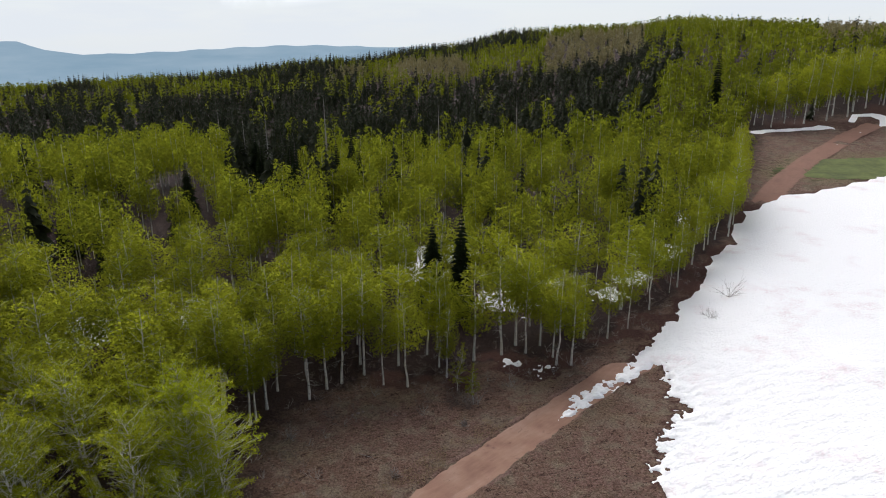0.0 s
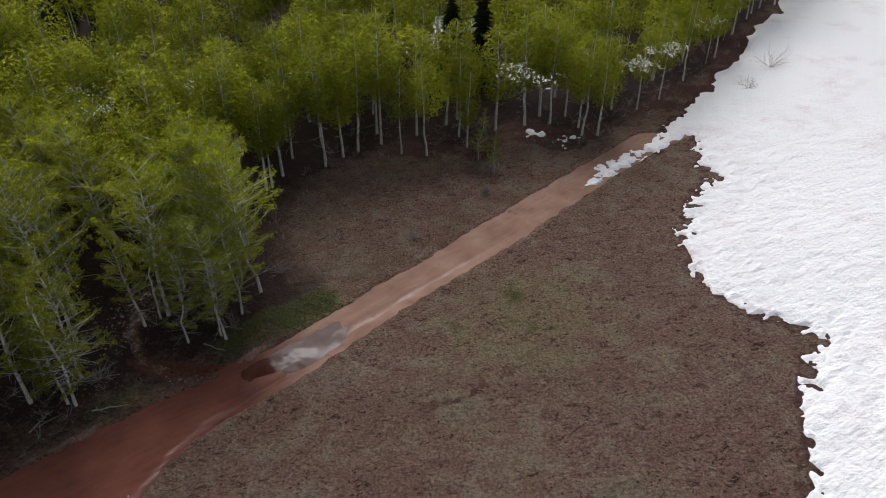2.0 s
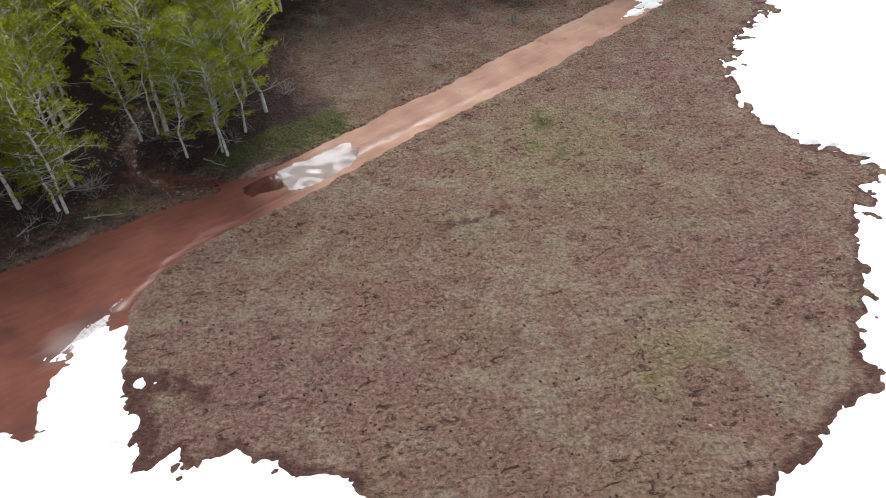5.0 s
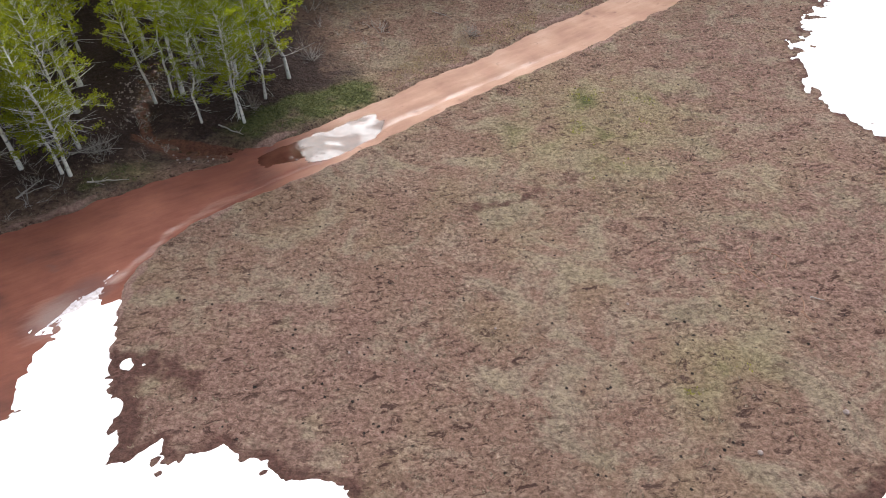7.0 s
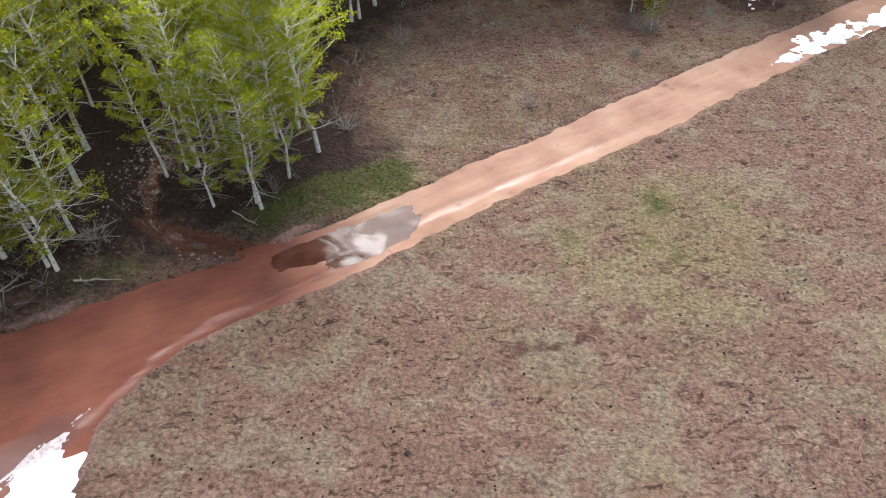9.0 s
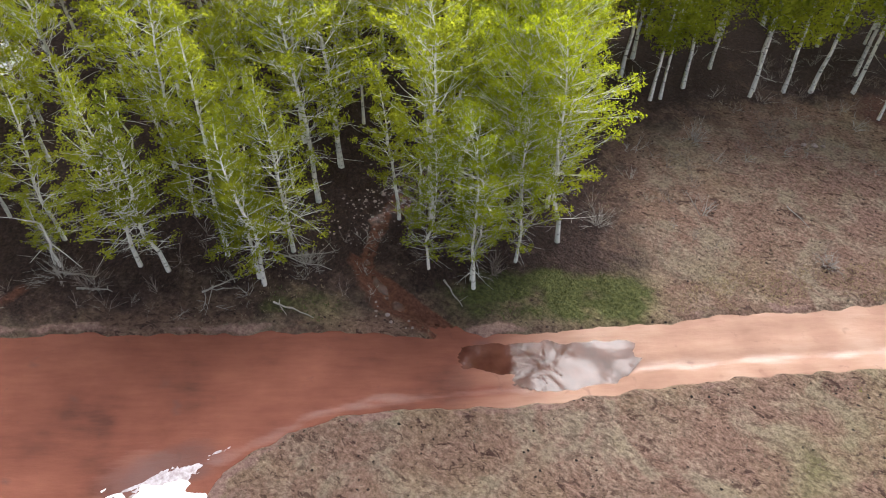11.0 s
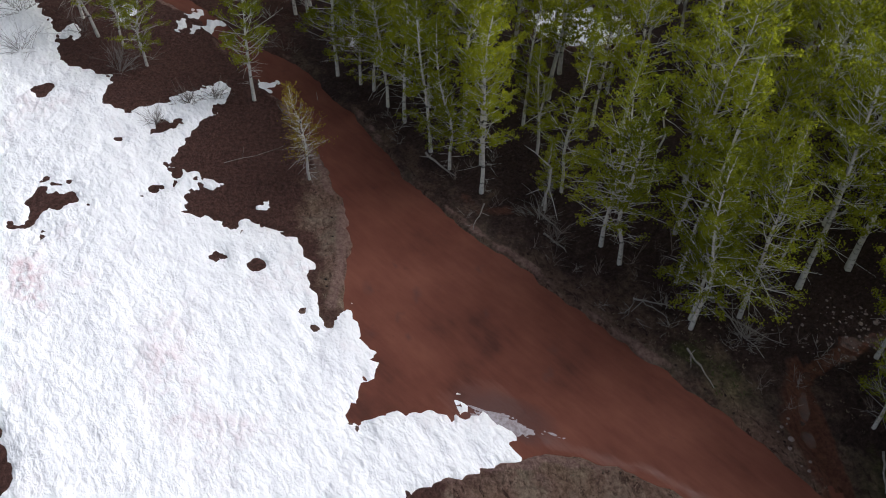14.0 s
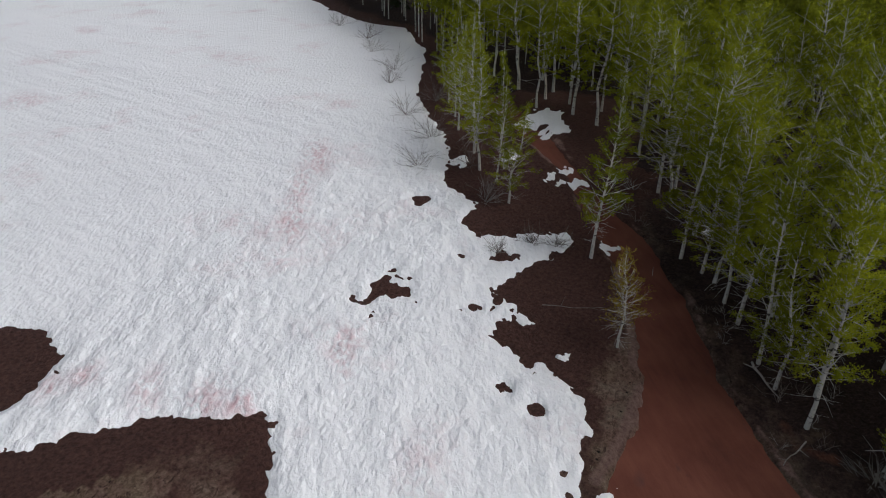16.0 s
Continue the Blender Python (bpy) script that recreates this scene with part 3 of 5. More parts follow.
def broad_z(x, y):
    """The land without its small forms."""
    u, v = np.clip(x, -45, 40) / 30, (np.clip(y, 0, 75) - 45) / 30
    z = QUAD[0] + QUAD[1] * u + QUAD[2] * v + QUAD[3] * u * u + QUAD[4] * u * v + QUAD[5] * v * v
    r = np.hypot(x, y)
    b = np.degrees(np.arctan2(x, y))
    t = step01(120, 200, r) * (1 - step01(50, 75, np.abs(b)))
    past = -560 * step01(900, 1900, r) * (1 - step01(40, 90, np.abs(b)))
    return z * (1 - t) + far_z(r, b) * t + past


# bare ground showing through the snow, with ragged rims
BARE_RINGS = [[(-15.1, -13.4), (-16.3, -11.3), (-15.4, -8.7), (-13.8, -8.0), (-12.2, -7.6), (-9.0, -8.6), (-7.5, -13.0), (-12.0, -15.5)],
              [(-26.3, -0.3), (-26.2, 0.4), (-27.4, 0.5), (-28.2, 1.6), (-28.7, 1.4), (-28.3, 0.2), (-29.3, -0.4), (-28.3, -0.6), (-27.2, -0.1)]]


def road_depth(x, y):
    d = inside_distance(x, y, ROAD) + 0.28 * fbm(x, y, 1.8, 2, 1) + 0.5 * fbm(x, y, 0.7, 3, 0)
    far = 2.0 - line_distance(x, y, ROAD_FAR)[0]
    return np.maximum(d, far)


def snow_depth(x, y):
    """Signed distance into the snow."""
    d = inside_distance(x, y, SNOW)
    for cx, cy, r in BARE_HOLES:
        d = np.minimum(d, np.hypot(x - cx, (y - cy) * 1.3) - 0.5 * r + 1.4 * min(r, 0.9) * fbm(x, y, 0.6, 3, 1))
    for ring in BARE_RINGS:
        d = np.minimum(d, -inside_distance(x, y, ring) + 0.5 * fbm(x, y, 0.7, 3, 2))
    for cx, cy, r in SNOW_BITS:
        d = np.maximum(d, 0.45 * (r - np.hypot(x - cx, (y - cy) * 1.35)))
    for cx, cy, r in WOODS_SNOW:
        d = np.maximum(d, (r - np.hypot(x - cx, y - cy)) * 0.5)
    rough = 0.30 * fbm(x, y, 2.6, 3, 2) + 0.75 * fbm(x, y, 0.95, 2, 3) + 0.75 * fbm(x, y, 0.42, 2, 1)
    rough = np.where(x + y > 40, 2.0 * rough, rough)
    pocks = 0.5 * step01(0.86, 0.95, vnoise(x, y, 0.42, 2)) * step01(-0.2, 0.3, d) * (1 - step01(0.8, 2.6, d))
    lace = 0.7 * step01(0.58, 0.74, vnoise(x, y, 0.62, 4)) * step01(-0.3, 0.3, d) * (1 - step01(1.6, 4.2, d)) * (x > 16.2) * (x < 25) * (y > 40) * (y < 64)
    return d + rough * (1 - 0.93 * step01(1.5, 5, d)) - pocks - lace


def ground_z(x, y):
    z = broad_z(x, y) + 0.35 * fbm(x, y, 5.0, 3, 3) * (1 - 0.7 * step01(80, 200, np.hypot(x, y)))
    lumps = 0.16 * np.abs(fbm(x, y, 0.9, 3, 4))
    d = road_depth(x, y)
    bank = 0.06 * step01(-1.2, -0.2, d) * (1 - step01(-0.1, 0.2, d))
    carve = 0.22 * step01(-0.15, 0.35, d)
    s = line_distance(x, y, STREAM)[0]
    return z + lumps * (1 - step01(-0.3, 0.2, d)) + bank - carve - 0.30 * (1 - step01(0.10, 0.85, s * np.where(y > 35.5, 0.6, 1) + 0.5 * fbm(x, y, 0.9, 2, 1))) + np.where((s < 2) & (y > 35), 0.25 * fbm(x, y, 0.6, 2, 2), 0)


def road_z(x, y):
    z = broad_z(x, y) + 0.35 * fbm(x, y, 5.0, 3, 3) * (1 - 0.7 * step01(80, 200, np.hypot(x, y)))
    d = inside_distance(x, y, ROAD)
    ruts = -0.045 * (np.exp(-((d - 1.1) / 0.3) ** 2) + np.exp(-((d - 2.7) / 0.3) ** 2)) * step01(-22, -10, x)
    pud = step01(-0.6, 0.5, inside_distance(x, y, PUDDLE))
    riv = 1 - step01(0.1, 0.55, line_distance(x, y, RIVULET)[0])
    low = 1 - step01(0.05, 0.4, line_distance(x, y, RIVULET_LOW)[0])
    return z - 0.07 + ruts + 0.03 * fbm(x, y, 0.8, 3, 2) - 0.10 * pud + 0.15 * fbm(x, y, 0.6, 3, 4) * step01(-1.2, 0.2, inside_distance(x, y, PUDDLE)) - 0.05 * riv - 0.05 * low


def axis(low, high, fine, far_low, far_high, growth=1.12):
    mid = list(np.arange(low, high + fine / 2, fine))
    up, stp = [mid[-1]], fine
    while up[-1] < far_high:
        stp *= growth
        up.append(up[-1] + stp)
    down, stp = [mid[0]], fine
    while down[-1] > far_low:
        stp *= growth
        down.append(down[-1] - stp)
    return np.array(down[:0:-1] + mid + up[1:])


def sheet(name, xs, ys, zfun, mat, keep=None, layers=()):
    """A sheet over the land, on a grid of xs by ys."""
    gx, gy = np.meshgrid(xs, ys)
    gz = zfun(gx, gy)
    nx, ny = len(xs), len(ys)
    idx = np.arange(nx * ny).reshape(ny, nx)
    quads = np.stack([idx[:-1, :-1], idx[:-1, 1:], idx[1:, 1:], idx[1:, :-1]], -1).reshape(-1, 4)
    co = np.stack([gx, gy, gz], -1).reshape(-1, 3)
    if keep is not None:
        ok = keep(gx, gy).reshape(-1)
        quads = quads[ok[quads].any(1)]
        used = np.unique(quads)
        remap = np.full(len(co), -1)
        remap[used] = np.arange(len(used))
        quads, co = remap[quads], co[used]
    ob = new(name, quad_mesh(name, co, quads, mat))
    for key, fun in layers:
        rgb = fun(co[:, 0], co[:, 1])
        layer = ob.data.color_attributes.new(key, "FLOAT_COLOR", "POINT")
        layer.data.foreach_set("color", np.concatenate([rgb, np.ones((len(co), 1))], 1).astype(np.float32).ravel())
    return ob


def quad_mesh(name, co, quads, mat, smooth=True):
    me = bpy.data.meshes.new(name)
    k = quads.shape[1]
    me.vertices.add(len(co))
    me.vertices.foreach_set("co", np.asarray(co, np.float32).ravel())
    me.loops.add(quads.size)
    me.loops.foreach_set("vertex_index", quads.astype(np.int32).ravel())
    me.polygons.add(len(quads))
    me.polygons.foreach_set("loop_start", np.arange(0, quads.size, k, dtype=np.int32))
    if smooth:
        me.polygons.foreach_set("use_smooth", np.ones(len(quads), bool))
    me.update(calc_edges=True)
    me.materials.append(mat)
    return me


def far_meadow_at(x, y):
    return np.exp(-((x - 96) / 24) ** 2 - ((y - 150) / 9) ** 2)


def ground_zones(x, y):
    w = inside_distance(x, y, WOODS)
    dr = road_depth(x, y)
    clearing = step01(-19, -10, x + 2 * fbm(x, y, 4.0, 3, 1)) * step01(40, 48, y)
    # Litter with painted canopy shade, fading out in front of the trees.
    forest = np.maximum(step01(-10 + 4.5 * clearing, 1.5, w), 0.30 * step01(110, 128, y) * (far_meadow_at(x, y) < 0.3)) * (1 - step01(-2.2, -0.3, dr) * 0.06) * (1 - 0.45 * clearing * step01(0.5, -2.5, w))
    far_meadow = far_meadow_at(x, y)
    green = 1.15 * np.exp(-(line_distance(x, y, [(-15.6, 35.4), (-13.2, 37.4), (-10.0, 40.2)])[0] / 1.7) ** 2) + 0.95 * np.exp(-(line_distance(x, y, [(-21.5, 29.2), (-19.6, 30.4)])[0] / 0.9) ** 2)
    green += 0.48 * np.exp(-(((x - 7.8) / 2.3) ** 2 + ((y - 20.6) / 2.6) ** 2)) + 0.30 * np.exp(-(((x - 3.6) / 0.9) ** 2 + ((y - 41) / 1.0) ** 2)) + 1.3 * far_meadow
    green += 0.42 * np.exp(-(((x - 4) / 6.5) ** 2 + ((y - 38) / 7) ** 2))
    green = green * np.clip(0.75 + 1.3 * fbm(x, y, 1.6, 3, 3), 0.2, 1.5)
    pale = np.clip(0.40 + 2.2 * fbm(x, y, 1.9, 3, 4), 0, 1) * np.exp(-((dr + 0.18) / 0.28) ** 2) + 0.72 * np.exp(-((line_distance(x, y, [(-29.0, 13.8), (-26, 14.1), (-22.9, 14.0)])[0] / 0.42) ** 2))
    south = step01(0, 3, x - y + 43) * (x > -17)
    pale = pale + 0.5 * south * np.exp(-((dr + 0.08) / 0.2) ** 2)
    return np.stack([np.clip(forest, 0, 1), np.clip(green, 0, 1), np.clip(pale, 0, 1)], -1)


def ground_zones_more(x, y):
    s = snow_depth(x, y)
    damp = np.where(x > -15, 0.62, 0.55) * np.exp(-(np.minimum(s + 0.1, 0) / 0.5) ** 2) + 0.75 * step01(8, -6, y + 0.2 * x) * (s > -3) + 0.60 * np.exp(-((line_distance(x, y, [(-1.4, 30.1), (0.3, 30.7), (1.6, 32.0), (3.4, 33.1)])[0] + 2.6 * fbm(x, y, 0.9, 3, 2)) / 0.45) ** 2) + 0.9 * np.exp(-(((x + 31) / 6) ** 2 + ((y - 8.5) / 4) ** 2)) + 0.12 * np.exp(-(((x + 12.2) / 2) ** 2 + ((y - 17.5) / 1.6) ** 2))
    w, dr = inside_distance(x, y, WOODS), road_depth(x, y)
    # Patches before the woods' edge: tree shadows painted through the damp mask.
    damp = damp + (0.48 + 1.5 * fbm(x, y, 2.8, 3, 4)) * np.exp(-((w + 1.5) / 5.0) ** 2) * (1 - step01(-3.2, -1.2, dr)) * step01(-14, -6, x) * (y > 44)
    red = 0.3 * step01(9, 5, y) + 0.75 * np.exp(-(((x + 9) / 7) ** 2 + ((y - 18) / 5.5) ** 2)) + 0.5 * np.exp(-(((x - 15) / 5) ** 2 + ((y - 30) / 9) ** 2)) + 0.4 * np.exp(-(((x - 9) / 5) ** 2 + ((y - 27) / 3) ** 2)) + 0.55 * np.exp(-(((x - 13) / 6) ** 2 + ((y - 48) / 8) ** 2)) + 0.5 * np.exp(-(((x + 4) / 10) ** 2 + ((y - 56) / 5) ** 2))
    mud = 1.2 * np.exp(-(line_distance(x, y, STREAM)[0] / np.where(y > 33.4, 0.3, 0.85)) ** 2) * step01(38.5, 35.5, y) + 0.5 * np.exp(-(line_distance(x, y, [(-30.4, 19.6), (-29.3, 20.4), (-29.4, 22.0)])[0] / 0.5) ** 2)
    return np.stack([np.clip(damp, 0, 1), np.clip(mud, 0, 1), np.clip(red, 0, 1)], -1)


# dark smudges on the track: x, y, radius
SMUDGES = [(-23.7, 17.5, 0.7), (-22.6, 17.0, 0.35), (-25.6, 16.6, 0.35), (-24.0, 15.3, 0.7), (-21.7, 15.8, 0.6), (-21.3, 17.2, 0.4), (-23.1, 20.7, 0.4), (-25.5, 20.4, 0.3), (-21.2, 23.3, 0.55), (-20.0, 22.9, 0.4), (-31.9, 15.9, 0.4), (-13.5, 33.5, 1.0), (5.2, 56.6, 0.9), (7.6, 58.6, 1.1), (3.4, 53.8, 0.7), (4.2, 53.0, 0.5)]


def road_zones(x, y):
    """How dark-damp and how shiny the dirt is."""
    damp = 1 - step01(-20, -5, x + 0.35 * (y - 36))
    riv = 0.72 * np.exp(-((line_distance(x, y, RIVULET)[0] + 0.5 * fbm(x, y, 1.2, 2, 3)) / 0.34) ** 2) + 0.7 * np.exp(-((line_distance(x, y, RIVULET_LOW)[0] + 0.5 * fbm(x, y, 1.2, 2, 3)) / 0.3) ** 2)
    melt = np.exp(-(((x + 18.3) / 1.6) ** 2 + ((y - 20.2) / 2.0) ** 2))
    shine = np.clip(riv + 0.8 * melt, 0, 1)
    damp = damp + 0.35 * step01(1.6, 0.3, inside_distance(x, y, ROAD_NORTH + ROAD_SOUTH)) * (x < -14) - 0.22 * np.exp(-(((x + 21) / 3.5) ** 2 + ((y - 19) / 3.0) ** 2))
    wob = 0.9 * fbm(x, y, 0.6, 3, 1)
    drag = 0.5 * fbm(0.7 * (x + y), 2.4 * (y - x), 0.9, 3, 2)
    along, across = 0.36 * (x + 17.9) + 0.93 * (y - 21.0), 0.93 * (x + 17.9) - 0.36 * (y - 21.0)
    stain = 0.85 * np.exp(-((along / 2.2) ** 2 + ((across + 0.1 + wob) / 0.95) ** 2) ** 2)
    for cx, cy, r in SMUDGES:
        stain = stain + 0.8 * np.exp(-(((x - cx + wob) / (0.75 * r)) ** 2 + ((y - cy - wob + drag) / (0.5 * r)) ** 2))
    return np.stack([np.clip(damp + 0.25 * riv, 0, 1), shine, np.clip(stain, 0, 1)], -1)


GX = axis(-48, 30, 0.26, -4200, 4200)
GY = axis(-8, 70, 0.26, -4200, 4200)
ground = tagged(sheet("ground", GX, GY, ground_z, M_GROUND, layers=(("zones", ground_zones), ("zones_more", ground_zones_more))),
                "brown matted meadow soil and forest litter with painted shade", "ground", kind="structure")
road = tagged(sheet("road", np.arange(-64, 26, 0.25), np.arange(-18, 70, 0.25), road_z, M_ROAD, lambda x, y: road_depth(x, y) > -0.5, (("zones", road_zones),)),
              "red dirt track, damp and rutted, along the aspens", "road", kind="structure")


def road_far_z(x, y):
    return broad_z(x, y) + 0.05


road_far = tagged(sheet("road.001", np.arange(56, 136, 0.5), np.arange(124, 208, 0.5), road_far_z, M_ROAD, lambda x, y: line_distance(x, y, ROAD_FAR)[0] < 2.2, (("zones", lambda x, y: np.full((len(x), 3), 0.45) * (1, 0, 0)),)),
                  "far dirt track between the green slope and the woods", "road", kind="structure")


M_SLOPE = plain_material("green_slope", (0.046, 0.062, 0.010), (0.125, 0.150, 0.026), 0.35)
slope = tagged(sheet("grass_slope", np.arange(60, 150, 0.8), np.arange(128, 172, 0.8), lambda x, y: ground_z(x, y) + 0.12, M_SLOPE, lambda x, y: (far_meadow_at(x, y) + 0.25 * fbm(x, y, 4.0, 3, 1) > 0.42) & (line_distance(x, y, ROAD_FAR)[0] > 2.8)),
               "fresh green grass slope beside the far track", "grass", kind="structure")


# reddish algae on the snow: x, y, half-lengths along and across
ALGAE = [(-22.5, 1.9, 1.6, 0.5), (-15.1, -6.4, 1.0, 0.7), (-16.2, -3.6, 1.3, 0.6), (-16.9, -1.0, 1.0, 0.5), (-37.9, -13.0, 3.0, 1.0), (-30.5, -8.5, 3.0, 0.8), (-34, -11, 3.5, 0.7), (-14.0, -7.2, 0.8, 0.5), (-17.6, 0.6, 0.8, 0.5)]


def snow_stains(x, y):
    v = np.zeros(len(x))
    for cx, cy, p, q in ALGAE:
        v = np.maximum(v, np.exp(-((0.77 * (x - cx) + 0.64 * (y - cy)) / p) ** 2 - ((0.77 * (y - cy) - 0.64 * (x - cx)) / q) ** 2))
    return np.stack([v, v, v], -1)


def snow_z(x, y):
    d = snow_depth(x, y)
    base = broad_z(x, y) + 0.35 * fbm(x, y, 5.0, 3, 3) * (1 - 0.7 * step01(80, 200, np.hypot(x, y))) - 0.05
    a, b = 0.82 * x + 0.57 * y, -0.57 * x + 0.82 * y
    cups = 0.24 * fbm(a / 1.6, b / 0.9, 0.52, 2, 1) + 0.12 * fbm(x, y, 1.9, 2, 4)
    thick = np.where(d > 0, 0.30 * (1 - np.exp(-d / 0.5)) + 0.25 * step01(1, 12, d), d * 0.6)
    return base + np.clip(thick, -0.6, 2) + cups * step01(0.0, 0.8, d)


SX = axis(-42, 24, 0.17, -330, 330, 1.05)
SY = axis(-8, 62, 0.17, -330, 330, 1.05)
snow = tagged(sheet("snow", SX, SY, snow_z, M_SNOW, lambda x, y: snow_depth(x, y) > -0.8, (("stains", snow_stains),)),
              "old sun-cupped snowfield melting at its ragged edges", "snow", kind="structure")


def puddle_z(x, y):
    return broad_z(x, y) + 0.35 * fbm(x, y, 5.0, 3, 3) - 0.125


puddle = tagged(sheet("puddle", np.arange(-15.5, -7, 0.15), np.arange(31, 39.5, 0.15), puddle_z, M_WATER, lambda x, y: inside_distance(x, y, PUDDLE) > -0.2),
                "muddy puddle mirroring sky on the dirt track", "puddle", kind="structure")


stream = tagged(sheet("stream", np.arange(-25, -13, 0.12), np.arange(31.5, 42, 0.12), lambda x, y: broad_z(x, y) + 0.35 * fbm(x, y, 5.0, 3, 3) - 0.262, M_TRICKLE, lambda x, y: line_distance(x, y, STREAM)[0] < 1.5),
                "red-brown meltwater trickling out of the aspens", "stream", kind="structure")


def slush_z(x, y):
    """Thin streaks drawn out along the melt, a finger thick at most."""
    along, across = 0.36 * (x + 17.9) + 0.93 * (y - 21.0), 0.93 * (x + 17.9) - 0.36 * (y - 21.0)
    streaks = fbm(along / 8.0, across, 0.15, 3, 2) + 0.2 * fbm(x, y, 0.9, 2, 1)
    reach = np.exp(-((along / 1.9) ** 2 + ((across - 0.15) / 0.6) ** 2))
    return road_z(x, y) + np.clip(0.05 * (streaks + 0.85 * reach - 0.56), -0.06, 0.012)


slush = tagged(sheet("slush", np.arange(-19.6, -15.0, 0.06), np.arange(18.6, 23.8, 0.06), slush_z, M_SLUSH, lambda x, y: slush_z(x, y) > road_z(x, y) - 0.012),
               "streaks of grey slush melting on the red dirt", "slush", kind="structure")


# ---- plants ----
def tubes(paths, sides):
    """Tapered tubes: each path is a list of (point, radius)."""
    co, quads = [], []
    for path in paths:
        pts = np.array([p for p, r in path], float)
        rad = np.array([r for p, r in path], float)
        tan = np.gradient(pts, axis=0)
        tan /= np.linalg.norm(tan, axis=1)[:, None] + 1e-9
        ref = np.where(np.abs(tan[:, 2:3]) > 0.9, np.array([[1.0, 0, 0]]), np.array([[0, 0, 1.0]]))
        u = np.cross(tan, ref)
        u /= np.linalg.norm(u, axis=1)[:, None] + 1e-9
        v = np.cross(tan, u)
        base = len(co)
        for k in range(len(pts)):
            for s in range(sides):
                a = 2 * math.pi * s / sides
                co.append(pts[k] + rad[k] * (math.cos(a) * u[k] + math.sin(a) * v[k]))
        for k in range(len(pts) - 1):
            for s in range(sides):
                s2 = (s + 1) % sides
                quads.append((base + k * sides + s, base + k * sides + s2, base + (k + 1) * sides + s2, base + (k + 1) * sides + s))
    return np.array(co), np.array(quads)


def leaf_quads(centres, size, rs, flat=0.0):
    """A small bent leaf card at each centre, turned at random."""
    n = len(centres)
    a = rs.normal(size=(n, 3))
    a[:, 2] *= 1 - flat
    a /= np.linalg.norm(a, axis=1)[:, None]
    b = np.cross(a, rs.normal(size=(n, 3)))
    b /= np.linalg.norm(b, axis=1)[:, None]
    s = (size * rs.uniform(0.6, 1.3, n))[:, None]
    co = np.stack([centres - a * s * 0.5 - b * s * 0.45, centres - a * s * 0.4 + b * s * 0.45, centres + a * s * 0.75], 1).reshape(-1, 3)
    return co, np.arange(3 * n).reshape(-1, 3)


def aspen_shape(seed, h, crown_from, radius, leaves, leaf, branches, sides=5, twig_sides=3, bare=8, lean=0.04, peak=0.35, dome=False, girth=0.0086, sway=0.012):
    """Trunk tubes, branch tubes and leaf cards of an aspen with its foot at the origin."""
    rs = np.random.RandomState(seed)
    knots = 9
    ang = rs.uniform(0, 6.28)
    t = np.linspace(0, 1, knots)
    drift = np.cumsum(rs.normal(0, sway, (knots, 2)), 0) * h
    drift[:2] *= 0.3
    line = np.stack([drift[:, 0] + lean * h * t ** 1.4 * math.cos(ang), drift[:, 1] + lean * h * t ** 1.4 * math.sin(ang), t * h], 1)
    line[0] = (0, 0, -0.3)
    r0 = girth * h + 0.01
    trunk = [[(line[k], r0 * (1.25 if k == 0 else 1) * (1 - 0.93 * t[k]) + 0.008) for k in range(knots)]]

    def on_trunk(s):
        return np.array([np.interp(s, t, line[:, k]) for k in range(3)])

    limbs, spots = [], []
    fill = 1.45 if dome else 1.0
    for k in range(branches + bare):
        dead = k >= branches
        s = rs.uniform(0.08, crown_from + 0.2) if dead else crown_from + (0.985 - crown_from) * ((k + rs.uniform(0, 1)) / branches)
        c = (s - crown_from) / (1 - crown_from)
        u = (c - peak) / (1 - peak)
        prof = rs.uniform(0.25, 0.8) if dead else max(0.10, (c / peak) ** 0.6 * 0.4 + 0.6 if c < peak else (math.sqrt(1 - u * u) if dome else (1 - u) ** 0.95))
        long = radius * prof * rs.uniform(0.65, 1.15)
        az = k * 2.4 + rs.uniform(-0.5, 0.5)
        rise = rs.uniform(-0.55, 0.2) if dead else rs.uniform(0.1, 0.6) + 0.4 * c
        out = np.array([math.cos(az), math.sin(az), rise])
        out /= np.linalg.norm(out)
        p0 = on_trunk(s)
        bend = np.array([rs.normal(0, 0.32 if dead else 0.2), rs.normal(0, 0.32 if dead else 0.2), rs.uniform(-0.35, 0.25) if dead else rs.uniform(-0.1, 0.3)]) * long
        pts = [p0 + out * long * f + bend * f * f for f in (0, 0.35, 0.7, 1.0)]
        rb = (0.008 + 0.007 * long) if dead else (0.006 + 0.007 * long if dome else 0.009 + 0.010 * long)
        limbs.append([(p, rb * (1 - 0.8 * i / 3)) for i, p in enumerate(pts)])
        if dead or rs.rand() < 0.5:
            side = np.cross(out, (0, 0, 1)) * rs.choice([-1, 1]) * 0.35 * long
            limbs.append([(pts[1], rb * 0.5), (pts[1] + side * 0.6 + out * long * 0.2, rb * 0.35), (pts[1] + side + out * long * 0.45, rb * 0.2)])
        if not dead and rs.rand() > 0.12:
            across = np.cross(out, (0, 0, 1))
            for f in 1.08 - 0.75 * rs.rand(int(fill * (2 + 3 * long))) ** 1.3:
                tip = p0 + out * long * f + bend * f * f + across * rs.normal(0, 0.26 * long * (1.1 - 0.6 * f)) + np.array([0, 0, rs.uniform(0.0, 0.22)])
                spots.append((tip, rs.uniform(0.5, 1.35) * (0.085 + 0.018 * long)))
                if sides > 4:
                    foot = p0 + out * long * max(0.1, f - 0.25) + bend * max(0.1, f - 0.25) ** 2
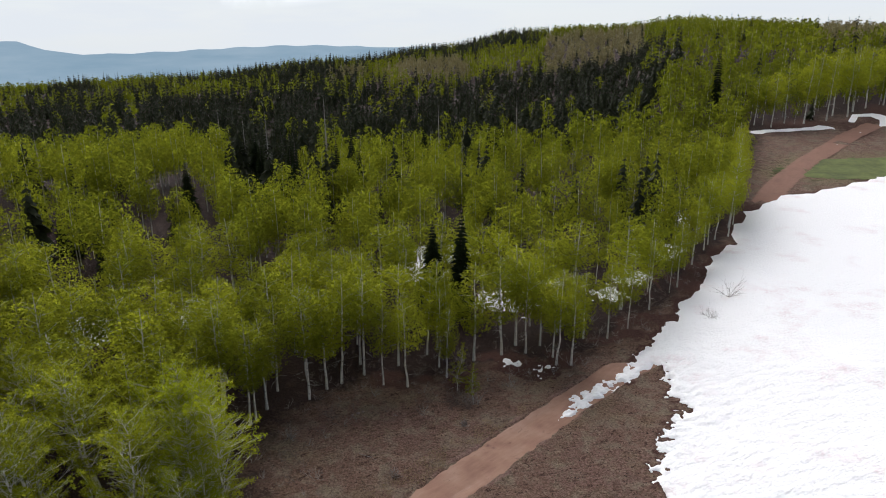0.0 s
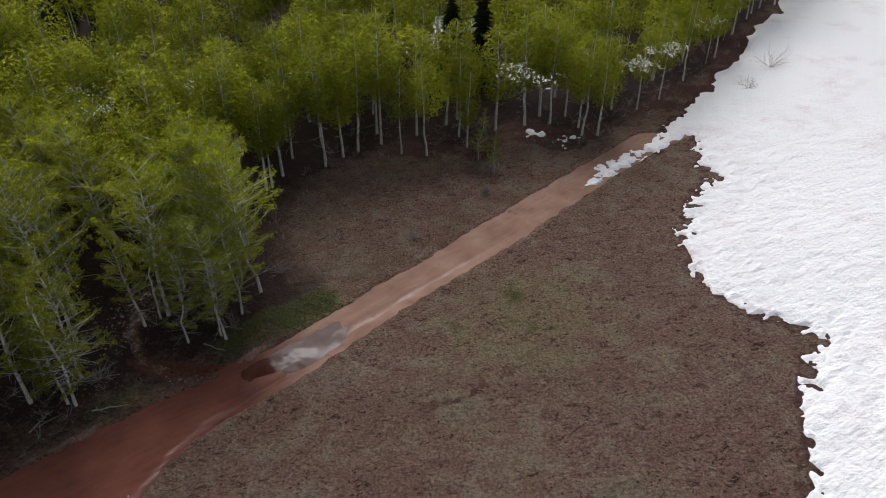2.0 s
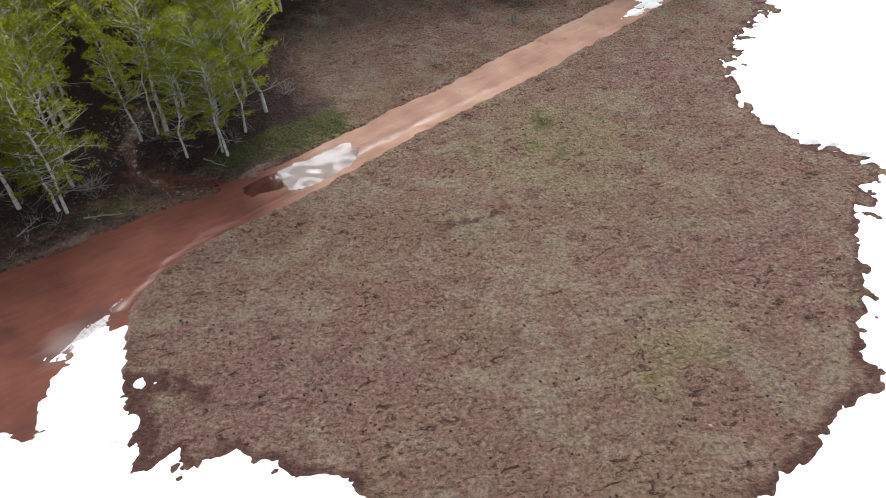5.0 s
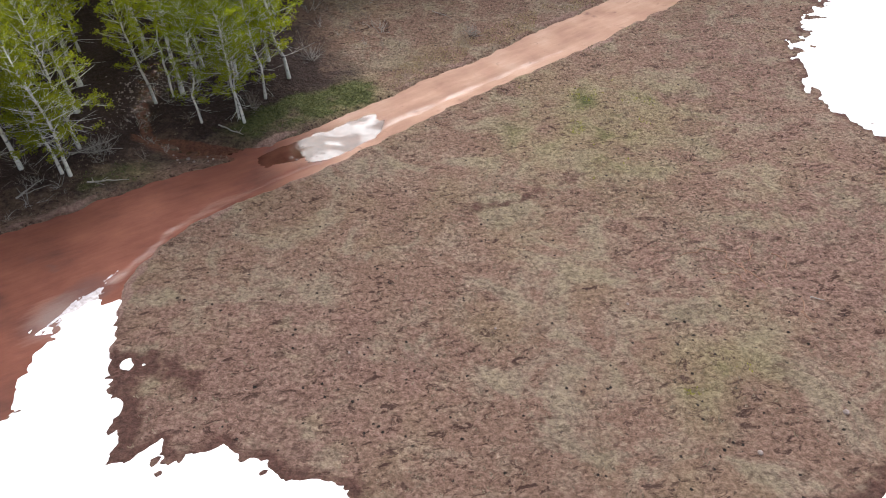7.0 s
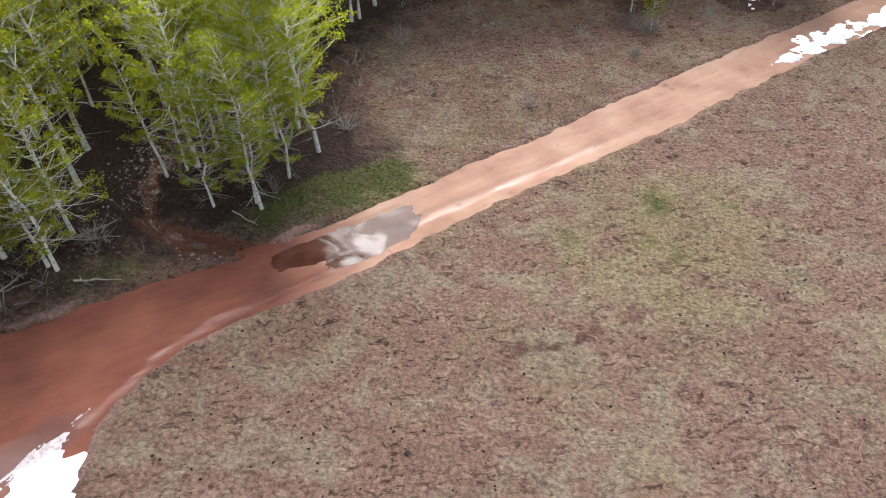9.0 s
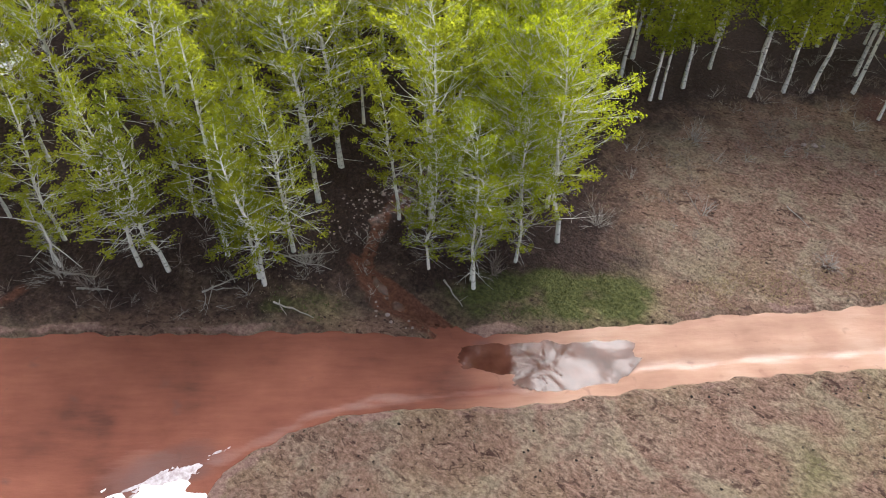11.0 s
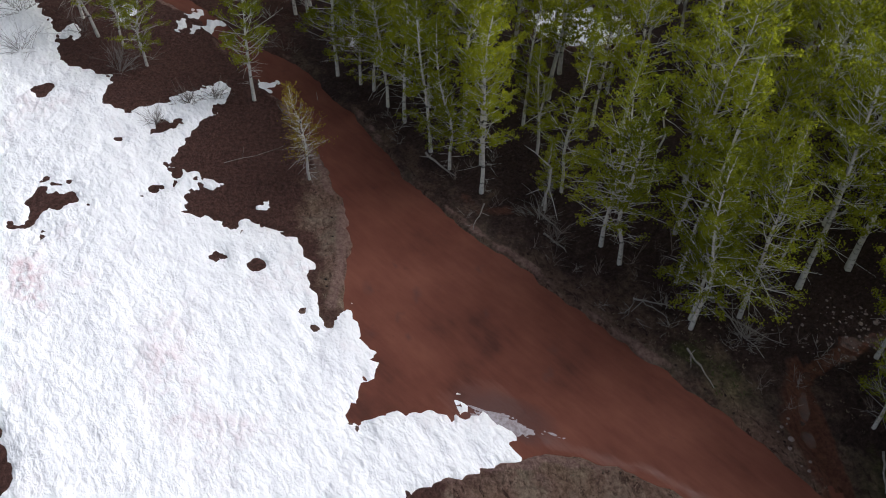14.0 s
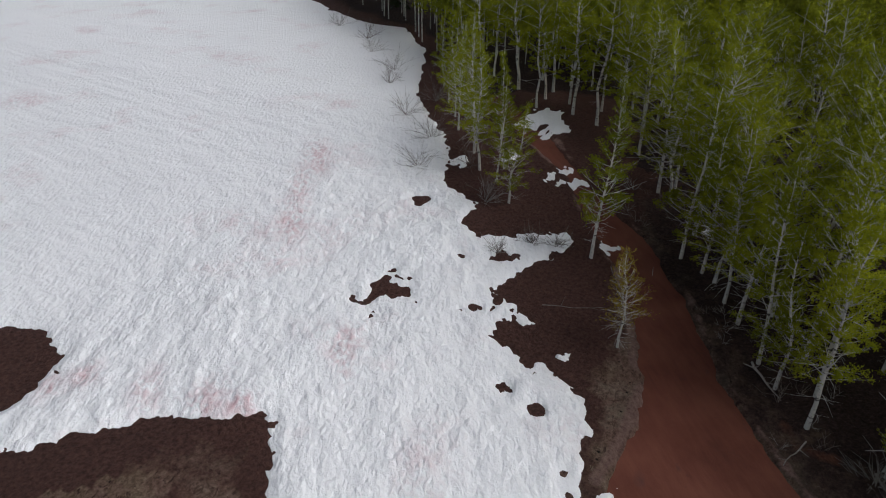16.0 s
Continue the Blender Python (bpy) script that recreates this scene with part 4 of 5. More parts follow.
                    limbs.append([(foot, 0.008), (tip, 0.004)])
    spots.append((on_trunk(1.0), 0.2))
    share = np.array([k for _, k in spots]) ** 1.5
    where = rs.choice(len(spots), leaves, p=share / share.sum())
    centre = np.array([spots[i][0] for i in where])
    spread = np.array([spots[i][1] for i in where])[:, None]
    centre = centre + rs.normal(size=(leaves, 3)) * spread * np.array([1, 1, 0.75])
    return tubes(trunk, sides), tubes(limbs, twig_sides), leaf_quads(centre, leaf, rs)


def cloud_aspen(seed, h, crown_from, radius, leaves, leaf, lumps, knob=1.0):
    """A cheaper aspen: a bare stem and leaf cards on the shells of several lumps of foliage."""
    r = np.random.RandomState(seed)
    stem = tubes([[((0, 0, -0.3), 0.10), ((r.normal(0, 0.1), r.normal(0, 0.1), h * 0.5), 0.07), ((0, 0, h * 0.95), 0.02)]], 3)
    mid, half = h * (1 + crown_from) / 2, h * (1 - crown_from) / 2
    ctr, rad = [], []
    for k in range(lumps):
        c = (k + 0.5) / lumps * 2 - 1
        a, out = k * 2.4 + r.uniform(-0.4, 0.4), radius * math.sqrt(max(0.05, 1 - c * c)) * r.uniform(0.35, 0.65) * (1.5 - 0.5 * knob)
        ctr.append((math.cos(a) * out, math.sin(a) * out, mid + c * half * 0.86))
        rad.append(knob * radius * r.uniform(0.36, 0.55) * (1 - 0.35 * max(c, 0)))
    ctr, rad = np.array(ctr), np.array(rad)
    which = r.choice(lumps, leaves, p=rad ** 2 / (rad ** 2).sum())
    n = r.normal(size=(leaves, 3))
    n[:, 2] = n[:, 2] * 0.9 + 0.35
    n /= np.linalg.norm(n, axis=1)[:, None]
    c = ctr[which] + n * (rad[which] * r.uniform(0.78, 1.12, leaves))[:, None]
    n = n + r.normal(0, 0.3, (leaves, 3))
    n /= np.linalg.norm(n, axis=1)[:, None]
    a = np.cross(n, r.normal(size=(leaves, 3)))
    a /= np.linalg.norm(a, axis=1)[:, None]
    b = np.cross(n, a)
    sz = (leaf * r.uniform(0.6, 1.3, leaves))[:, None]
    co = np.stack([c - a * sz * 0.5 - b * sz * 0.5, c - a * sz * 0.4 + b * sz * 0.5, c + a * sz * 0.8], 1).reshape(-1, 3)
    return stem, stem, (co, np.arange(3 * leaves).reshape(-1, 3))


def belt_fir(seed, h, radius, whorls, arms):
    """A cheaper fir for the far belt: drooping blades in loose whorls round a stem."""
    r = np.random.RandomState(seed)
    trunk = tubes([[((0, 0, -0.3), 0.016 * h), ((0, 0, h), 0.012)]], 3)
    co, q = [], []
    for w in range(whorls):
        c = w / (whorls - 1)
        z = h * (0.10 + 0.88 * c) + r.normal(0, 0.10)
        for k in range(arms):
            a = 6.283 * (k + 0.5 * (w % 2)) / arms + r.uniform(-0.4, 0.4)
            d = radius * (1 - c) ** 0.8 * r.uniform(0.45, 1.2) + 0.10
            wide = 0.75 * d
            out, sid = np.array([math.cos(a), math.sin(a), 0]), np.array([-math.sin(a), math.cos(a), 0])
            base = len(co)
            up, tilt = np.array([0, 0, 1.0]), r.uniform(-0.35, 0.35)
            co += [np.array([0, 0, z + 0.35 * d + 0.1]), out * 0.55 * d - sid * wide * 0.5 + up * (z - (0.2 + tilt) * d), out * d + up * (z - 0.42 * d), out * 0.55 * d + sid * wide * 0.5 + up * (z - (0.2 - tilt) * d)]
            q.append((base, base + 1, base + 2, base + 3))
    return trunk, (np.array(co), np.array(q))


def part(name, mesh, parent, label=""):
    ob = new(name, mesh)
    ob.parent = parent
    return tagged(ob, label)


def aspen_tree(shape, name="aspen_tree", leaf_mat=None):
    root = new(name)
    (tc, tq), (lc, lq), (cc, cq) = shape
    wood = quad_mesh("trunk", np.concatenate([tc, lc]), np.concatenate([tq, lq + len(tc)]), M_BARK)
    wood.materials.append(M_TWIG)
    wood.polygons.foreach_set("material_index", np.array([0] * len(tq) + [1] * len(lq), np.int32))
    part("trunk", wood, root, "pale aspen bark with dark scars")
    part("crown", quad_mesh("crown", cc, cq, leaf_mat or M_LEAF, False), root, "fresh yellow-green leaves")
    return root


def conifer_shape(seed, h, radius, whorls, arms, gap=0.08):
    """Trunk tube and needle blades of a narrow subalpine fir."""
    rs = np.random.RandomState(seed)
    trunk = tubes([[((0, 0, -0.3), 0.016 * h), ((0, 0, h * 0.5), 0.010 * h), ((0, 0, h), 0.012)]], 5)
    co, quads = [], []
    for w in range(whorls):
        c = w / (whorls - 1)
        z = h * (gap + (0.985 - gap) * c)
        for k in range(arms):
            az = 6.283 * (k + 0.5 * (w % 2)) / arms + rs.uniform(-0.3, 0.3)
            long = (radius * (1 - c) ** 0.85 + 0.10) * rs.uniform(0.6, 1.2)
            wide = 0.55 * long * 6.283 / arms * rs.uniform(0.8, 1.3) + 0.05
            out = np.array([math.cos(az), math.sin(az), 0])
            sid = np.array([-out[1], out[0], 0])
            droop = -0.35 * long * rs.uniform(0.6, 1.4)
            p0 = np.array([0, 0, z + rs.uniform(-0.1, 0.1) * h / whorls])
            a, b = p0 + out * long * 0.45 + (0, 0, droop * 0.25), p0 + out * long + (0, 0, droop)
            base = len(co)
            co += [p0 + (0, 0, 0.12 * long), a - sid * wide * 0.6 + (0, 0, -0.06 * long), b, a + sid * wide * 0.6 + (0, 0, -0.06 * long)]
            quads.append((base, base + 1, base + 2, base + 3))
            base = len(co)
            co += [p0, a + (0, 0, 0.16 * long), b, a + (0, 0, -0.3 * long)]
            quads.append((base, base + 1, base + 2, base + 3))
    return trunk, (np.array(co), np.array(quads))


def fir_tree(shape):
    root = new("fir_tree")
    (tc, tq), (nc, nq) = shape
    part("trunk", quad_mesh("trunk", tc, tq, M_FIRBARK), root)
    part("crown", quad_mesh("crown", nc, nq, M_NEEDLE, False), root, "dark green needles")
    return root


def height_at(x, y):
    return float(ground_z(np.array([x]), np.array([y]))[0])


def scatter(seed, count, box, gap, accept):
    """Random places at least gap apart."""
    rs = np.random.RandomState(seed)
    cells, out = {}, []
    pts = rs.uniform((box[0], box[1]), (box[2], box[3]), (count, 2))
    pts = pts[accept(pts[:, 0], pts[:, 1])]
    for x, y in pts:
        i, j = int(x // gap), int(y // gap)
        if any((x - a) ** 2 + (y - b) ** 2 < gap * gap for di in (-1, 0, 1) for dj in (-1, 0, 1) for a, b in cells.get((i + di, j + dj), ())):
            continue
        cells.setdefault((i, j), []).append((x, y))
        out.append((x, y))
    return np.array(out)


# aspens that stand out along the track and the clearing: x, y, height
TRACK_ASPENS = [(-40, 12.3, 10.5), (-39.3, 13.7, 9), (-38.8, 14.5, 10), (-37.4, 15.4, 9.5), (-36.1, 16.4, 10.5), (-33.8, 17.9, 10), (-32.5, 18.9, 8.5), (-30.6, 20.5, 10.4), (-27.4, 26.1, 10), (-26.3, 26.8, 10.2), (-25.2, 29.2, 11.8), (-22.6, 29.2, 9.6), (-23.1, 29.3, 8.8), (-23.3, 31.5, 10), (-21.5, 36.8, 9), (-18.0, 35.1, 7.2), (-15.7, 35.6, 8.9), (-16.1, 35.9, 7.0), (-15.4, 38.4, 8.2), (-14.7, 41.0, 11.5), (-34.0, 23.6, 7), (-31.0, 24.6, 9), (-29.9, 23.5, 4.0), (-46.8, 8.8, 11), (-46.2, 9.8, 10)]
SOUTH_ASPENS = [(-37.1, 8.0, 10), (-39.6, 1.4, 6.5), (-42.6, -2.4, 9.2), (-44.5, -4, 9.5), (-43.5, -1.0, 8), (-41.6, -0.6, 7), (-54, -12, 8), (-58, -15, 7), (-48, -7.4, 8), (-51, -9.5, 7), (-46.2, -4.8, 9)]
CLEARING_ASPENS = [(-17.6, 55.6, 10.5), (-17.2, 56.2, 9.5), (-13.1, 60.5, 12), (-13.2, 61.2, 11), (-11.7, 62.5, 11), (-10.4, 63.8, 12), (-8.3, 65.7, 13.5), (-6.1, 63.9, 9), (-3.6, 63.6, 9.7), (0.4, 65.5, 8), (1.5, 63, 5.1), (3.0, 60.5, 4.2), (9.3, 70.8, 11), (12.3, 68, 11), (13.9, 67.9, 10.6), (-0.6, 71.6, 11), (19.1, 73.8, 9), (22, 76, 9), (25.9, 80.9, 9.5), (31.4, 87.4, 9), (35.9, 95, 10), (45.7, 107, 10), (39.5, 100.5, 11), (43, 105.5, 11), (47.5, 111.5, 12), (50, 117, 11), (53.0, 124, 12), (56, 131, 12), (59, 138, 12), (62, 145, 12), (41, 103, 9), (49, 113.5, 9), (54.5, 127, 10)]
CLUMP_ASPENS = [(-16.6, 42.8, 11.5), (-17.8, 40.2, 10.6), (-18.9, 43.0, 12), (-20.0, 39.6, 11)]
FAR_TRACK_ASPENS = [(91, 195, 15), (96.5, 199, 17), (101, 197, 18), (105, 201, 19), (108.5, 199.5, 18), (113, 205, 19), (116, 202.5, 17), (121, 209, 19), (127, 213, 18), (134, 216, 19), (88, 199, 14)]
KNOWN = TRACK_ASPENS + SOUTH_ASPENS + CLEARING_ASPENS + CLUMP_ASPENS + FAR_TRACK_ASPENS
# firs that stand out in the aspen stand: x, y, height
FIRS = [(2.2, 80.8, 14.6), (-1.3, 82.5, 12), (-52, 91, 8.5), (-50.6, 91.8, 8), (-47, 96, 6), (-25.2, 117.7, 15.5), (-23.5, 121, 11), (-42, 112, 10), (-18.8, 142.5, 14), (10.9, 164.9, 14), (13.2, 164.5, 14.5), (80.7, 211, 21), (-4.7, 169, 14), (-62, 104, 8), (78, 190, 13), (84, 200, 11), (-15.5, 128, 12), (-29, 131, 13), (-33.5, 127, 12), (-36, 133, 13), (-20.5, 133, 13)]
SPARE = np.array([(x, y) for x, y, h in KNOWN])
CLEAR = np.array([(x, y - k) for x, y, h in FIRS for k in (0, 2.2)] + [(x, y - k) for x, y, h in FIRS[:2] + FIRS[5:6] for k in (4.4, 6.5, 8.5)])

EDGE_FORMS = ((0.17, 1.9, 0.05, 0.15), (0.14, 2.1, 0.07, 0.15), (0.20, 1.7, 0.03, 0.2), (0.13, 2.4, 0.09, 0.25), (0.24, 1.8, 0.05, 0.15))
edge_kinds = [aspen_tree(aspen_shape(11 + k, 10, cf, rad, 7600, 0.078, 60, bare=17, lean=ln, peak=pk)) for k, (cf, rad, ln, pk) in enumerate(EDGE_FORMS)]
WOOD_FORMS = ((0.25, 2.0), (0.32, 2.3), (0.22, 1.8), (0.28, 2.5), (0.20, 2.1))
wood_kinds = [aspen_tree(aspen_shape(31 + k, 11, cf, rad, 6200, 0.112, 56, sides=5, bare=8, girth=0.0105, lean=0.04, peak=0.35, dome=True)) for k, (cf, rad) in enumerate(WOOD_FORMS)]
deep_kinds = [aspen_tree(aspen_shape(41 + k, 11, cf, rad, 3000, 0.145, 36, sides=4, bare=5, girth=0.0112, lean=0.04, peak=0.45, dome=True)) for k, (cf, rad) in enumerate(WOOD_FORMS)]
clump_kinds = [aspen_tree(aspen_shape(46 + k, 11, 0.15 + 0.04 * k, 2.5, 9500, 0.085, 62, bare=14, lean=0.06, peak=0.3, dome=True), leaf_mat=M_LEAF_FRESH) for k in range(3)]
full_kinds = [aspen_tree((*aspen_shape(81 + k, 11, 0.36, 1.7, 10, 0.1, 22, sides=4, bare=6, girth=0.010, peak=0.4, dome=True, lean=0.02, sway=0.004)[:2], cloud_aspen(86 + k, 11, 0.27 + 0.04 * k, 2.1 + 0.15 * k, 2700, 0.155, 46, 0.66)[2])) for k in range(5)]
mid_shapes = [cloud_aspen(51 + k, 11, 0.34, 3.0, 1300, 0.25, 26, 0.78) for k in range(5)]
far_shapes = [cloud_aspen(61 + k, 11, 0.20, 3.0, 330, 0.52, 10) for k in range(4)]
faint_shapes = [cloud_aspen(66 + k, 11, 0.15, 3.2, 100, 0.95, 7) for k in range(4)]

rs = np.random.RandomState(5)


def plant(kind, x, y, h, size, label, group, spread=1.0):
    s = h / size
    ob = copy_thing(kind, Matrix.LocRotScale((x, y, height_at(x, y)), Euler((0, 0, rs.uniform(0, 6.283))), None))
    ob.scale = (s * spread, s * spread, s)
    return tagged(ob, label, "tree", group)


for i, (x, y, h) in enumerate(KNOWN):
    fresh = -19.5 < x < -13 and 34 < y < 46
    full = y > 50 and h > 7
    kind = clump_kinds[i % 3] if fresh else full_kinds[i % 5] if full else edge_kinds[i % 5]
    plant(kind, x, y, h, 11 if fresh or full else 10, "slender white-barked aspen in fresh leaf at the edge", "edge aspens", 1.2 if h < 7 else 1.05 if full else 1.0)
small = aspen_tree(aspen_shape(77, 5.5, 0.22, 1.3, 1900, 0.075, 60, bare=28, lean=0.16, peak=0.2), leaf_mat=M_YOUNG)
tagged(small, "small bare aspen just budding beside the track", "tree", "edge aspens")
small.matrix_world = Matrix.LocRotScale((-30.9, 11.9, height_at(-30.9, 11.9)), None, None)


def wood_accept(x, y):
    w = inside_distance(x, y, WOODS)
    near = np.min((x[:, None] - SPARE[None, :, 0]) ** 2 + (y[:, None] - SPARE[None, :, 1]) ** 2, 1) > 1.7
    far = np.min((x[:, None] - CLEAR[None, :, 0]) ** 2 + (y[:, None] - CLEAR[None, :, 1]) ** 2, 1) > 5
    open_ = np.minimum(np.hypot(x + 47.6, y - 27.8), np.hypot(x + 44.4, y - 46)) > 3.0
    return (w > 0.2) & open_ & near & far & (line_distance(x, y, STREAM)[0] > 1.4)


def conifer_share(x, y):
    r, b = np.hypot(x, y), np.degrees(np.arctan2(x, y))
    belt = step01(185, 212, r) * (1 - step01(440, 520, r)) * (1 - step01(15, 19, b)) * step01(0.10, 0.25, vnoise(x, y, 45, 1) + 0.2 * (b < -6))
    tongue = 0.9 * step01(102, 125, r) * (1 - step01(230, 260, r)) * step01(-20, -16, b) * (1 - step01(-10, -7, b))
    mixed_left = 0.85 * step01(480, 510, r) * (1 - step01(-10, -4, b)) * step01(0.42, 0.56, vnoise(x, y, 50, 3))
    skyline = 0.85 * step01(620, 680, r) * step01(-14, -10, b) * (1 - step01(6, 9, b))
    patchy = 0.22 * step01(0.55, 0.75, vnoise(x, y, 22, 2)) + 0.03
    return np.clip(np.maximum.reduce([belt, tongue, mixed_left, skyline]) * (0.86 + 0.5 * (vnoise(x, y, 16, 3) - 0.5)) + patchy * step01(60, 110, r), 0, 1)


near_woods = scatter(3, 19000, (-100, -60, 60, 140), 2.35, wood_accept)
order = np.argsort(np.minimum(np.hypot(near_woods[:, 0] + 3, near_woods[:, 1] - 19) - 12, np.hypot(near_woods[:, 0], near_woods[:, 1])))
near_woods = near_woods[order]
thin = np.random.RandomState(12).rand(len(near_woods)) < np.where((near_woods[:, 1] > 74) | ((near_woods[:, 0] < -58) & (near_woods[:, 1] > 20)), 0.42, np.where(near_woods[:, 1] > 50, 0.68, 0.88))
near_woods = near_woods[thin]
thing_woods, rest_woods = near_woods[:262], near_woods[262:]
for i, (x, y) in enumerate(thing_woods):
    fresh = (x + 18) ** 2 + (y - 43) ** 2 < 30
    plant(clump_kinds[i % 3] if fresh else (full_kinds if y > 47 else wood_kinds if i < 130 else deep_kinds)[i % 5], x, y, rs.uniform(8.0, 12.5), 11, "tall aspen in fresh leaf inside the dense stand", "stand aspens", rs.uniform(1.05, 1.4) if y > 47 else rs.uniform(0.85, 1.1))

for k in edge_kinds + wood_kinds + deep_kinds + clump_kinds + full_kinds:
    for o in (*k.children_recursive, k):
        bpy.data.objects.remove(o)


def many(places, shapes, seed, low, high, size, pick, squash=(0.8, 1.15)):
    """One mesh of many trees: the chosen part of each shape, turned and sized at random."""
    r = np.random.RandomState(seed)
    cos, qs, base = [], [], 0
    zs = ground_z(places[:, 0], places[:, 1])
    for (x, y), z in zip(places, zs):
        co, q = shapes[r.randint(len(shapes))][pick]
        a, s = r.uniform(0, 6.283), r.uniform(low, high) / size
        f = s * r.uniform(*squash)
        m = np.array([[f * math.cos(a), -f * math.sin(a), 0], [f * math.sin(a), f * math.cos(a), 0], [0, 0, s]])
        cos.append(co @ m.T + (x, y, z))
        qs.append(q + base)
        base += len(co)
    return np.concatenate(cos), np.concatenate(qs)


def stuff(name, label, category, places, shapes, seed, low, high, size, mats, squash=(0.8, 1.15)):
    root = new(name)
    tagged(root, label, category, kind="stuff")
    for pick, (pname, mat) in mats:
        co, q = many(places, shapes, seed, low, high, size, pick, squash)
        tagged(part(pname, quad_mesh(pname, co, q, mat, False), root), kind="stuff")
    return root


FAR_SNOW = WOODS_SNOW[18:25]


def far_open(x, y):
    """Away from the snow in gaps of the far woods, and from the brown clearing."""
    ok = np.hypot((x + 290) / 55, (y - 540) / 45) > 1
    for cx, cy, r in FAR_SNOW:
        k = 1 - 1.6 * r / math.hypot(cx, cy)
        ok &= (np.hypot(x - cx, y - cy) > r + 1.5) & (np.hypot(x - k * cx, y - k * cy) > r + 1.5)
    return ok


def in_sight(x, y, near, far):
    r = np.hypot(x, y)
    return (inside_distance(x, y, WOODS) > 2) & (np.abs(np.degrees(np.arctan2(x, y))) < 37) & (r >= near) & (r < far) & far_open(x, y)


mid_woods = scatter(4, 9000, (-200, 60, 200, 300), 4.6, lambda x, y: in_sight(x, y, 0, 300) & ((y > 140) | (x < -100) | (x > 60)))
far_woods = scatter(14, 26000, (-560, 180, 560, 940), 5.6, lambda x, y: in_sight(x, y, 300, 930))
all_rest = np.concatenate([rest_woods, mid_woods, far_woods])
is_fir = np.random.RandomState(9).rand(len(all_rest)) < conifer_share(all_rest[:, 0], all_rest[:, 1])
aspens = all_rest[~is_fir]
fb, fr = np.degrees(np.arctan2(aspens[:, 0], aspens[:, 1])), np.hypot(aspens[:, 0], aspens[:, 1])
patch = vnoise(aspens[:, 0], aspens[:, 1], 40, 1)
budding = ((fb > 8) & (fb < 15.5) & (fr > 470) & (fr < 720)) | ((fb > -9) & (fb < 2) & (fr > 500) & (fr < 640) & (patch > 0.4)) | ((fb > 27) & (fr > 420))
middle, remote = ~budding & (fr >= 165) & (fr < 300), ~budding & (fr >= 300)
stuff("aspen_woods", "dense aspen woods in fresh yellow-green leaf", "woods", aspens[fr < 165], mid_shapes, 6, 6.5, 13.5, 11, ((0, ("trunk", M_BARK)), (2, ("crown", M_LEAF_FAR))))
stuff("aspen_woods", "aspen woods in leaf on the slope past the stand", "woods", aspens[middle], far_shapes, 6, 8, 13, 11, ((0, ("trunk", M_BARK)), (2, ("crown", M_LEAF_FAR))))
stuff("aspen_woods", "far grey-brown aspens still in bud on the hillside", "woods", aspens[budding], faint_shapes, 16, 8, 12, 11, ((0, ("trunk", M_BARK)), (2, ("crown", M_BUD))))
stuff("aspen_woods", "far aspen woods in yellow-green leaf over the hills", "woods", aspens[remote], faint_shapes, 6, 8, 13, 11, ((0, ("trunk", M_BARK)), (2, ("crown", M_LEAF_FAR))))
fir_near = [belt_fir(90 + k, 12, 1.7 + 0.28 * k, 15, 5) for k in range(6)]
fir_far = [belt_fir(97 + k, 12, 1.9 + 0.3 * k, 9, 4) for k in range(5)]
extra = scatter(8, 24000, (-560, 60, 560, 900), 3.9, lambda x, y: in_sight(x, y, 100, 880) & (vnoise(x, y, 9, 4) > 0.25) & (conifer_share(x, y) > 0.6))
fir_places = np.concatenate([all_rest[is_fir], extra])
fir_off = np.hypot(fir_places[:, 0], fir_places[:, 1])
stuff("fir_woods", "dark belt of subalpine firs among aspens", "woods", fir_places[fir_off < 280], fir_near, 7, 5, 15, 12, ((0, ("trunk", M_FIRBARK)), (1, ("crown", M_NEEDLE_HAZED))))
stuff("fir_woods", "far dark firs over the hills past the valley", "woods", fir_places[fir_off >= 280], fir_far, 17, 7, 16, 12, ((0, ("trunk", M_FIRBARK)), (1, ("crown", M_NEEDLE_HAZED))))

fir_kinds = [fir_tree(conifer_shape(70 + k, 14, rad, 30, 9)) for k, rad in enumerate((1.7, 2.3, 1.4))]
for i, (x, y, h) in enumerate(FIRS):
    plant(fir_kinds[i % 3], x, y, h, 14, "dark narrow fir standing among the aspens", "firs in the stand", rs.uniform(1.15, 1.4))
for k in fir_kinds:
    for o in (*k.children_recursive, k):
        bpy.data.objects.remove(o)


# ---- distance ----
def ridge(name, dist, b0, b1, top, material_, label):
    """A far ridge: a strip of hillside between two headings, its skyline given by top(b) in degrees below eye level."""
    n = 90
    co = []
    for k in range(n):
        b = b0 + (b1 - b0) * k / (n - 1)
        for row in range(5):
            d = dist - 160 * row
            a = top(b) + row * 1.1
            co.append((d * math.sin(radians(b)), d * math.cos(radians(b)), 36 - d * math.tan(radians(a))))
    quads = np.array([(k * 5 + r, k * 5 + r + 1, k * 5 + r + 6, k * 5 + r + 5) for k in range(n - 1) for r in range(4)])
    return tagged(new(name, quad_mesh(name, np.array(co), quads, material_)), label, "hills", kind="structure")


def near_top(b):
    mesa = 1.0 - math.exp(-max(0.0, b + 30.6) ** 1.6 / 3.2)
    return 1.78 + 1.0 * mesa - 0.5 * math.exp(-((b + 11) / 9) ** 2) + 0.05 * math.sin(b * 2.1)


ridge("backdrop_hills", 3600, -50, 20, near_top, M_HILL, "far ridge across the valley, painted in hazy blue")
ridge("backdrop_hills.001", 4400, -50, 30, lambda b: 2.75 - 0.35 * math.exp(-((b + 2) / 10) ** 2) + 0.04 * math.sin(b * 1.3), M_HILLFAR, "farthest ridge, painted pale for haze")


